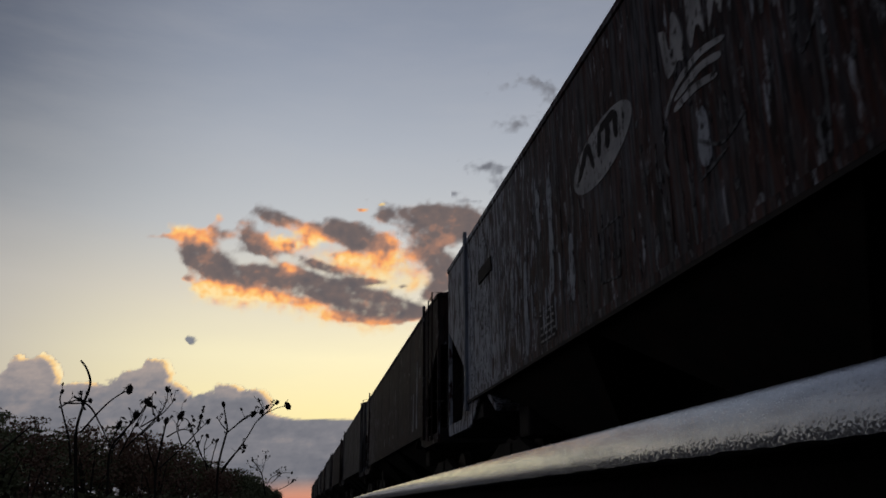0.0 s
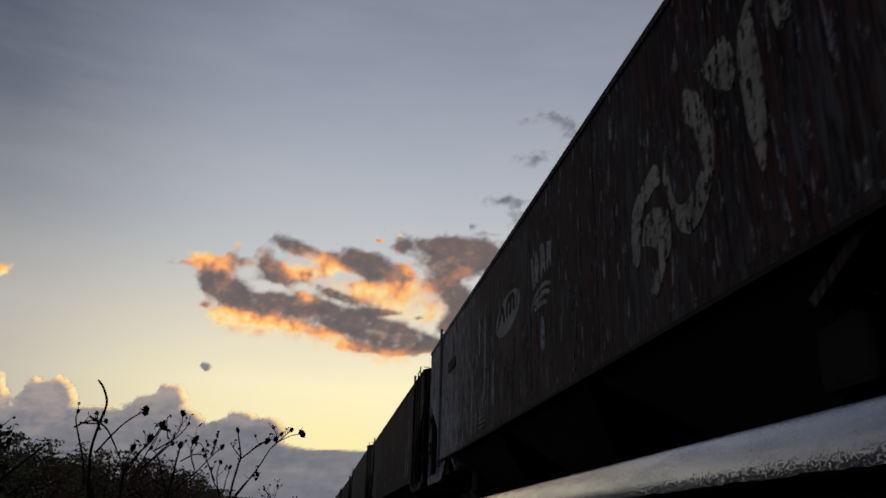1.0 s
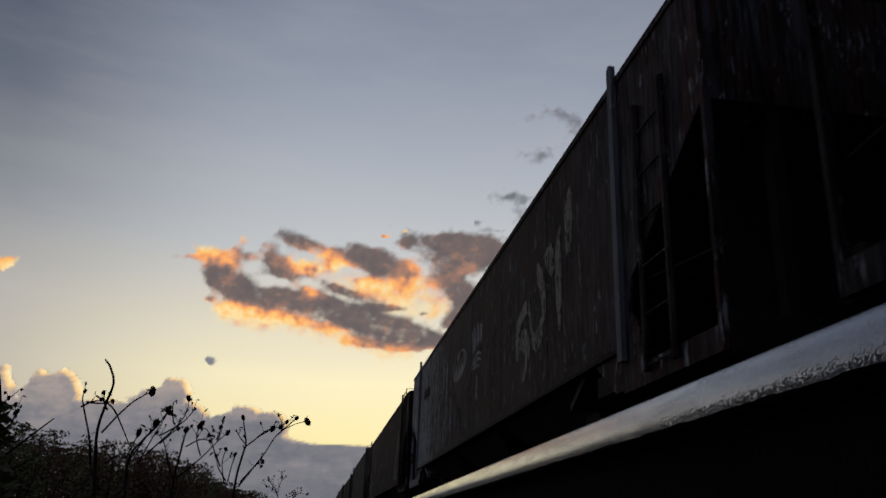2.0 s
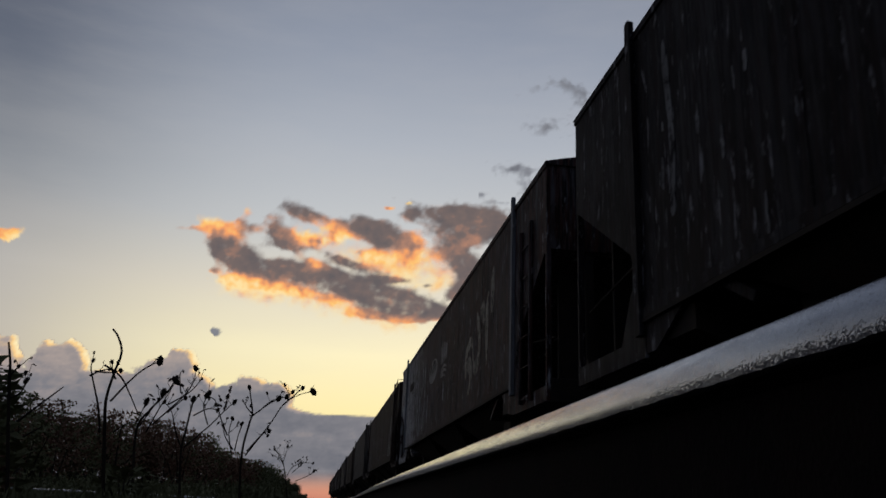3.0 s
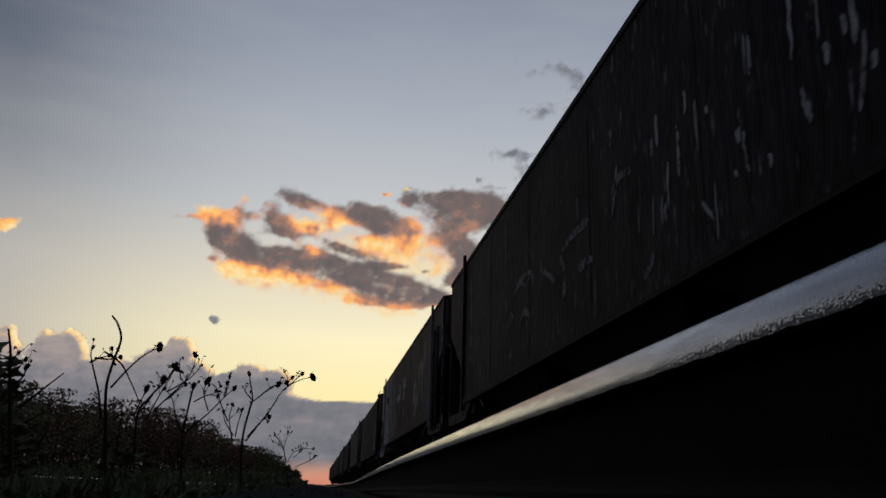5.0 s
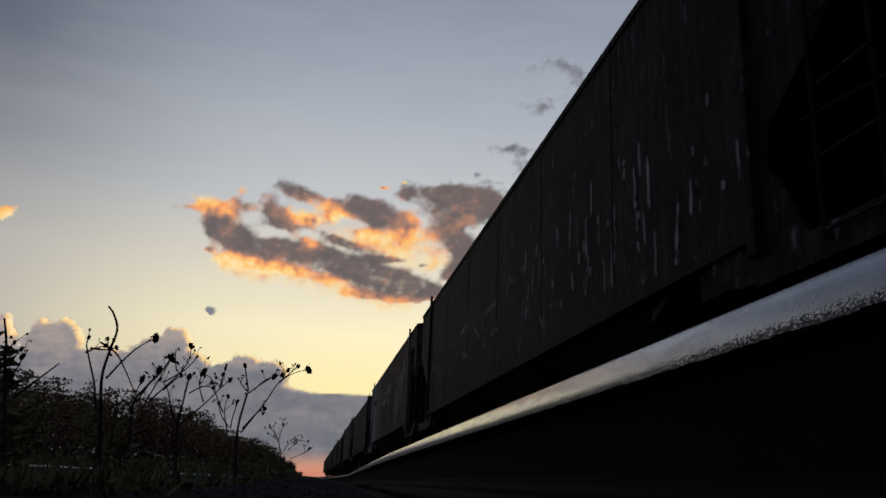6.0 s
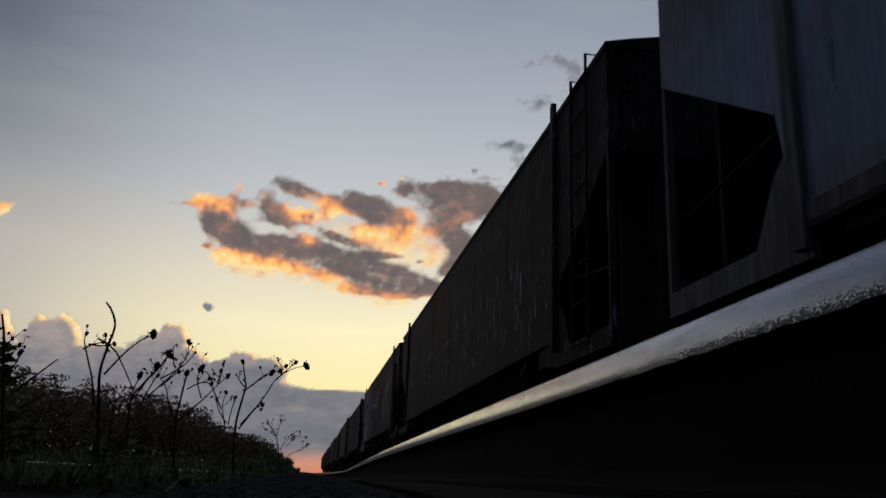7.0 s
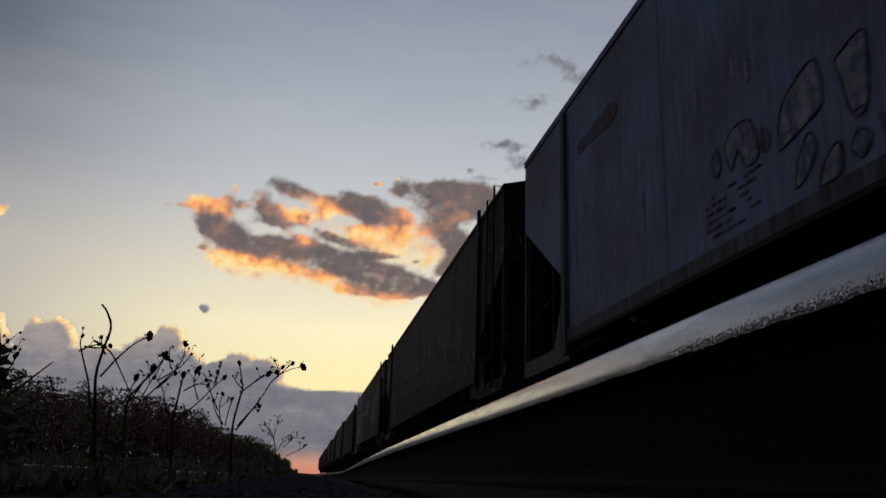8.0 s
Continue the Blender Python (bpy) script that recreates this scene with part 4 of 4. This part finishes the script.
def pipe():
    """A pale thin pipe that lies in the weeds."""
    line = [Vector((-0.72, 8.6, 0.012)), Vector((-1.9, 9.8, 0.025)), Vector((-3.2, 11.1, 0.035)), Vector((-5.2, 13.1, 0.04))]
    return tagged(part("pipe", tube(bmesh.new(), line, [0.016] * 4, 8), GLAZED, smooth=True), "pale thin pipe lying among the weeds", "pipe")


pipe()


def ballast():
    """Loose stones between the rail and the weeds."""
    rng = random.Random(3)
    bm = bmesh.new()
    for k in range(2200):
        y = 1.5 + 22 * rng.random() ** 1.8
        x = rng.uniform(-0.45, 0.29)
        r = rng.uniform(0.010, 0.024)
        made = bmesh.ops.create_icosphere(bm, subdivisions=1, radius=r)["verts"]
        for v in made:
            v.co = Vector((x, y, -0.018)) + Vector((v.co.x * rng.uniform(0.7, 1.25), v.co.y * rng.uniform(0.7, 1.25), v.co.z * rng.uniform(0.5, 1.0)))
    return tagged(part("ballast", bm, STONE), "loose grey ballast stones beside the rail", "ballast", kind="stuff")


ballast()




# ---------------------------------------------------------------- clouds, far beyond everything else
def cloud_material(name, stops, fray):
    m, n = material(name)
    warm = n.add("ShaderNodeAttribute", {"attribute_name": "warmth"}).outputs["Fac"]
    cover = n.add("ShaderNodeAttribute", {"attribute_name": "cover"}).outputs["Fac"]
    p = n.add("ShaderNodeTexCoord").outputs["Object"]
    fleck = n.noise(p, 0.022, 5.0, 0.55)
    v = n.math("ADD", warm, n.math("MULTIPLY", n.math("SUBTRACT", fleck, 0.5), 0.10))
    if fray:
        loose = n.math("MULTIPLY", n.math("MULTIPLY", cover, n.math("SUBTRACT", 1.0, cover)), n.math("MULTIPLY", n.math("SUBTRACT", n.noise(p, 0.045, 5.0, 0.6), 0.5), fray))
        cover = n.math("ADD", cover, loose, True)
    e = n.add("ShaderNodeEmission", Color=n.ramp(v, stops), Strength=1.0)
    t = n.add("ShaderNodeBsdfTransparent")
    n.add("ShaderNodeOutputMaterial", Surface=n.add("ShaderNodeMixShader", i0=cover, i1=t.outputs[0], i2=e.outputs[0]).outputs[0])
    return m


EVENING = cloud_material("cloud_lit_from_below", [(0.0, srgb(101, 95, 97)), (0.2, srgb(119, 105, 102)), (0.38, srgb(178, 132, 111)), (0.56, srgb(246, 164, 106)), (0.76, srgb(255, 198, 118)), (1.0, srgb(255, 226, 164))], 1.6)
BANK = cloud_material("cloud_bank", [(0.0, srgb(100, 103, 113)), (0.25, srgb(128, 127, 133)), (0.48, srgb(168, 155, 150)), (0.75, srgb(248, 206, 142)), (1.0, srgb(255, 236, 186))], 0.0)
WISP = cloud_material("cloud_thin_grey", [(0.0, srgb(104, 106, 114)), (0.35, srgb(136, 138, 146)), (0.8, srgb(196, 184, 178)), (1.0, srgb(214, 196, 184))], 2.0)
VIEW = pose(0, 0, 0, 107.40, -1.76, -8.37)      # the clouds' sheet faces the place


def fbm(u, v, scale, seed, octaves=5):
    return noise.fractal((u / scale, v / scale, seed), 0.55, 2.1, octaves)


def cloud(name, far, area, step, field, mat, label, reach=(0.0, 0.32)):
    """A cloud as a bulging sheet kept where its field is above zero. u runs right, v down, both in 1/1412 of the distance."""
    u0, v0, u1, v1 = area
    nu, nv = int((u1 - u0) / step) + 1, int((v1 - v0) / step) + 1
    grid = [[field(u0 + i * step, v0 + j * step) for i in range(nu)] for j in range(nv)]
    index, verts, cover, warmth, faces = {}, [], [], [], []
    for j in range(nv - 1):
        for i in range(nu - 1):
            quad = [(i, j), (i + 1, j), (i + 1, j + 1), (i, j + 1)]
            if max(grid[b][a][0] for a, b in quad) <= 0.0:
                continue
            for a, b in quad:
                if (a, b) not in index:
                    d, wm = grid[b][a]
                    index[a, b] = len(verts)
                    verts.append(((u0 + a * step - 784) / 1412 * far, (441 - v0 - b * step) / 1412 * far, -far + 40 * min(max(d, 0), 1)))
                    c = min(1, max(0, (d - reach[0]) / (reach[1] - reach[0])))
                    cover.append(c * c * (3 - 2 * c))
                    warmth.append(min(1, max(0, wm)))
            faces.append([index[q] for q in quad][::-1])
    me = bpy.data.meshes.new(name)
    me.from_pydata(verts, [], faces)
    for key, values in (("cover", cover), ("warmth", warmth)):
        me.attributes.new(key, "FLOAT", "POINT").data.foreach_set("value", values)
    me.materials.append(mat)
    ob = tagged(new(name, me), label, "cloud", kind="structure")
    ob.matrix_basis = VIEW
    return ob


def billow(u, v, scale, seed):
    return 0.75 - noise.turbulence((u / scale, v / scale, seed), 4, True, amplitude_scale=0.55, frequency_scale=2.1)


def puffs(blobs, seed, rough, scale, lit, glow=0.4):
    """A field from soft ovals (u, v, half width, half height, slope, warmth, weight) broken up by noise; light comes through from the side lit."""
    def density(u, v):
        f = wsum = 0.0
        for cu, cv, ru, rv, slope, warm, weight in blobs:
            du, dv = (u - cu) / ru, (v - cv - slope * (u - cu)) / rv
            q = du * du + dv * dv
            if q < 7:
                g = math.exp(-0.9 * q) * weight
                f += g
                wsum += g * warm
        if f < 0.02:
            return -1.0, 0.0
        k = 0.75 * fbm(u, v * 1.25, scale * 0.85, seed, 3) + 0.18 * fbm(u, v * 1.2, scale * 0.28, seed + 3, 3) + 0.5 * billow(u, v * 1.2, scale * 0.5, seed + 7)
        return 1.1 * min(f, 1.1) - 0.38 + rough * k, wsum / f

    def field(u, v):
        d, warm = density(u, v)
        if d <= 0:
            return d, warm
        deep = 0.8 * d
        for k in (0.5, 1.0, 1.6):
            deep += 0.75 * max(0.0, density(u + lit[0] * k, v + lit[1] * k)[0])
        core = 0.13 + 0.22 * fbm(u, v * 1.3, 60.0, seed + 11, 3) * (0.3 + glow) + 0.10 * fbm(u, v * 1.2, 22.0, seed + 15, 3)
        return d, core + 0.92 * warm ** 1.35 * (0.85 + 0.5 * fbm(u, v, 34.0, seed + 21, 3)) + 0.5 * glow * math.exp(-1.7 * deep)
    return field


cloud("cloud_evening", 3000, (290, 335, 920, 585), 2.3, puffs([
    (376, 392, 32, 14, 0.05, 0.80, 1.0), (415, 404, 26, 15, 0.1, 0.62, 0.95), (330, 399, 34, 6, 0.05, 0.08, 0.75), (437, 368, 9, 13, 0, 0.75, 0.75), (424, 384, 9, 8, 0, 0.6, 0.7), (445, 398, 14, 10, 0.2, 0.25, 0.6),
    (400, 432, 38, 20, 0.25, 0.06, 1.1), (425, 456, 40, 18, 0.2, 0.06, 1.1), (490, 470, 66, 17, 0.1, 0.06, 1.1), (570, 484, 66, 20, 0.2, 0.03, 1.1), (650, 508, 66, 25, 0.2, 0.02, 1.15), (725, 527, 60, 22, 0.14, 0.03, 1.15), (775, 543, 36, 12, 0.1, 0.15, 1.0), (380, 474, 12, 6, 0, 0.2, 0.7),
    (425, 494, 56, 15, 0.06, 0.98, 1.0), (500, 507, 56, 14, 0.12, 0.95, 0.9), (575, 522, 46, 12, 0.22, 0.85, 0.8), (650, 549, 46, 10, 0.1, 0.60, 0.9), (730, 559, 46, 8, 0.05, 0.55, 0.85),
    (492, 402, 30, 24, 0.45, 0.10, 1.1), (510, 428, 22, 12, 0.2, 0.2, 0.8), (532, 370, 28, 14, 0.2, 0.03, 1.1), (570, 386, 40, 13, 0.25, 0.35, 1.0), (562, 416, 40, 17, 0, 1.0, 1.1), (598, 404, 24, 14, 0.2, 0.85, 0.9),
    (650, 396, 34, 18, 0.2, 0.03, 1.1), (680, 414, 42, 22, 0.25, 0.02, 1.2), (655, 446, 40, 12, 0.2, 0.85, 0.9), (715, 450, 40, 16, 0.1, 0.80, 0.95), (735, 420, 26, 20, 0, 0.72, 0.9), (690, 470, 40, 12, 0.1, 0.75, 0.7),
    (615, 458, 42, 9, 0.35, 0.05, 1.15), (690, 488, 40, 5, 0.06, 0.1, 1.0), (570, 466, 34, 9, 0.5, 0.9, 0.85), (757, 498, 10, 4, 0, 0.2, 0.8),
], 3.7, 0.5, 54.0, (-2, 16)), EVENING, "grey evening cloud with glowing orange underside", (0.0, 0.8))
cloud("cloud_evening", 3050, (690, 320, 970, 575), 2.3, puffs([
    (722, 374, 18, 13, 0, 0.05, 0.9), (780, 370, 54, 17, 0.05, 0.0, 1.15), (850, 380, 52, 20, 0.1, 0.0, 1.15), (885, 400, 36, 26, 0, 0.02, 1.0),
    (800, 405, 46, 18, 0.1, 0.12, 1.0), (825, 418, 24, 12, 0.1, 0.5, 0.7), (815, 450, 34, 24, 0.4, 0.10, 1.0), (840, 490, 36, 34, 0, 0.08, 1.05), (775, 445, 26, 16, 0, 0.55, 0.65), (805, 512, 22, 12, -0.3, 0.2, 0.9),
], 9.1, 0.52, 52.0, (-10, 10), 0.25), EVENING, "grey evening cloud with glowing orange underside", (0.0, 0.8))
cloud("cloud_veil", 3120, (280, 340, 930, 620), 4.0, puffs([
    (440, 510, 70, 20, 0.10, 0.95, 0.9), (545, 525, 90, 20, 0.2, 0.95, 0.8), (690, 562, 90, 18, 0.08, 0.85, 0.85), (590, 440, 80, 30, 0.1, 0.75, 0.7), (700, 465, 80, 30, 0.15, 0.9, 0.8), (740, 492, 60, 20, 0.1, 1.0, 0.9), (790, 440, 50, 44, 0.1, 0.55, 0.7),
], 12.4, 0.6, 70.0, (0, 10)), EVENING, "thin orange veil of evening cloud", (0.0, 1.7))
cloud("cloud_wisp", 3100, (845, 90, 1120, 360), 3.0, puffs([
    (962, 216, 40, 14, 0, 0.05, 0.75), (1000, 145, 44, 13, 0.2, 0.12, 0.6), (1035, 175, 30, 16, 0, 0.1, 0.65), (945, 150, 26, 9, 0, 0.2, 0.45),
    (918, 292, 38, 12, 0, 0.03, 0.85), (935, 322, 26, 15, 0, 0.05, 0.85), (845, 336, 14, 5, 0, 0.2, 0.6), (880, 350, 22, 4, 0, 0.25, 0.55), (1050, 70, 40, 10, 0.1, 0.25, 0.42),
], 5.3, 0.55, 40.0, (-8, 8), 0.02), WISP, "thin grey cloud wisps high in the sky", (0.0, 0.8))
cloud("cloud_wisp", 3100, (-120, 380, 60, 450), 2.6, puffs([(10, 411, 30, 11, 0.05, 0.75, 0.95), (-60, 420, 40, 10, 0.05, 0.6, 0.8)], 2.1, 0.5, 34.0, (0, 8)), EVENING, "small orange-lit cloud low in the sky")
cloud("cloud_wisp", 3100, (355, 560, 405, 600), 1.6, puffs([(382, 582, 10, 9, 0.3, 0.12, 0.95)], 6.6, 0.35, 16.0, (-3, 3), 0.02), WISP, "tiny lone grey cloud in the sky", (0.0, 0.5))
cloud("cloud_wisp", 3100, (670, 345, 735, 372), 1.6, puffs([(686, 362, 12, 4, 0, 0.7, 0.8), (722, 353, 8, 4, 0, 0.8, 0.8)], 6.1, 0.4, 16.0, (-3, 3)), EVENING, "tiny orange-lit cloud in the sky", (0.0, 0.5))


def bank_field(u, v):
    top = 0.0
    for cu, cv, ru, rv in BANK_PUFFS:
        q = ((u - cu) / ru) ** 2 + ((v - cv) / rv) ** 2
        if q < 6:
            top = max(top, 1.35 * math.exp(-0.85 * q))
    slab = float(np.interp(u, [-300, 20, 190, 350, 520, 560, 640, 760], [640, 655, 657, 680, 720, 731, 734, 742]))
    body = min(1.2, max(-0.6, (v - slab) / 22.0 + 0.3))
    f = max(top - 0.45, body * 0.9)
    rough = float(np.interp(u, [470, 590], [0.46, 0.10]))
    return f + rough * (0.35 * fbm(u, v, 46.0, 1.3) + 0.6 * billow(u, v, 40.0, 8.3) - 0.1)


BANK_PUFFS = [(-150, 640, 60, 60), (-40, 640, 55, 55), (14, 632, 26, 36), (100, 642, 50, 36), (130, 632, 26, 32), (292, 662, 46, 34), (318, 650, 28, 32), (350, 688, 34, 26), (455, 692, 34, 30), (490, 698, 30, 28), (410, 700, 40, 22)]


def bank_shade(u, v):
    d = bank_field(u, v)
    if d <= 0:
        return d, 0.0
    out = bank_field(u + 12, v - 3)
    rim = max(0.0, 0.12 - max(out, -0.4)) * 1.7 * float(np.interp(u, [500, 600], [1.0, 0.1])) * (0.45 + 0.55 * min(1, max(0, (u + 50) / 200)))
    low = max(0.0, (v - 822) / 50)                                  # the bank thins out over the horizon
    right = min(1.0, max(0.0, (u - 380) / 160))
    thin = max(0.02, 1 - low * right * 1.1)
    return (min(d, 0.9) if thin > 0.98 else min(d, 0.15) * thin), 0.19 + 0.24 * max(0.0, (705 - v) / 80) + 0.10 * fbm(u, v * 3.5, 70.0, 4.4) + 0.05 * fbm(u, v, 26.0, 6.4) + rim


cloud("cloud_bank", 3400, (-380, 575, 780, 900), 2.8, bank_shade, BANK, "mauve cloud bank with glowing rim low over the horizon", (0.0, 0.14))


# ---------------------------------------------------------------- what moves
def motions():
    for car, y in CARS:
        if car in (near_grey, near_black, near_blue, ahead_brown):
            for wheel in [c for c in car.children if c.name.startswith("wheelset")]:
                x, a, z = wheel.location
                walk(wheel, [(k * 0.125, pose(x, a, z, -math.degrees(travelled(k * 0.125) / 0.457))) for k in range(65)])
        walk(car, [(t * 0.5, pose(TRACK_X, y + travelled(t * 0.5), TRAIN_RAIL)) for t in range(17)])


motions()
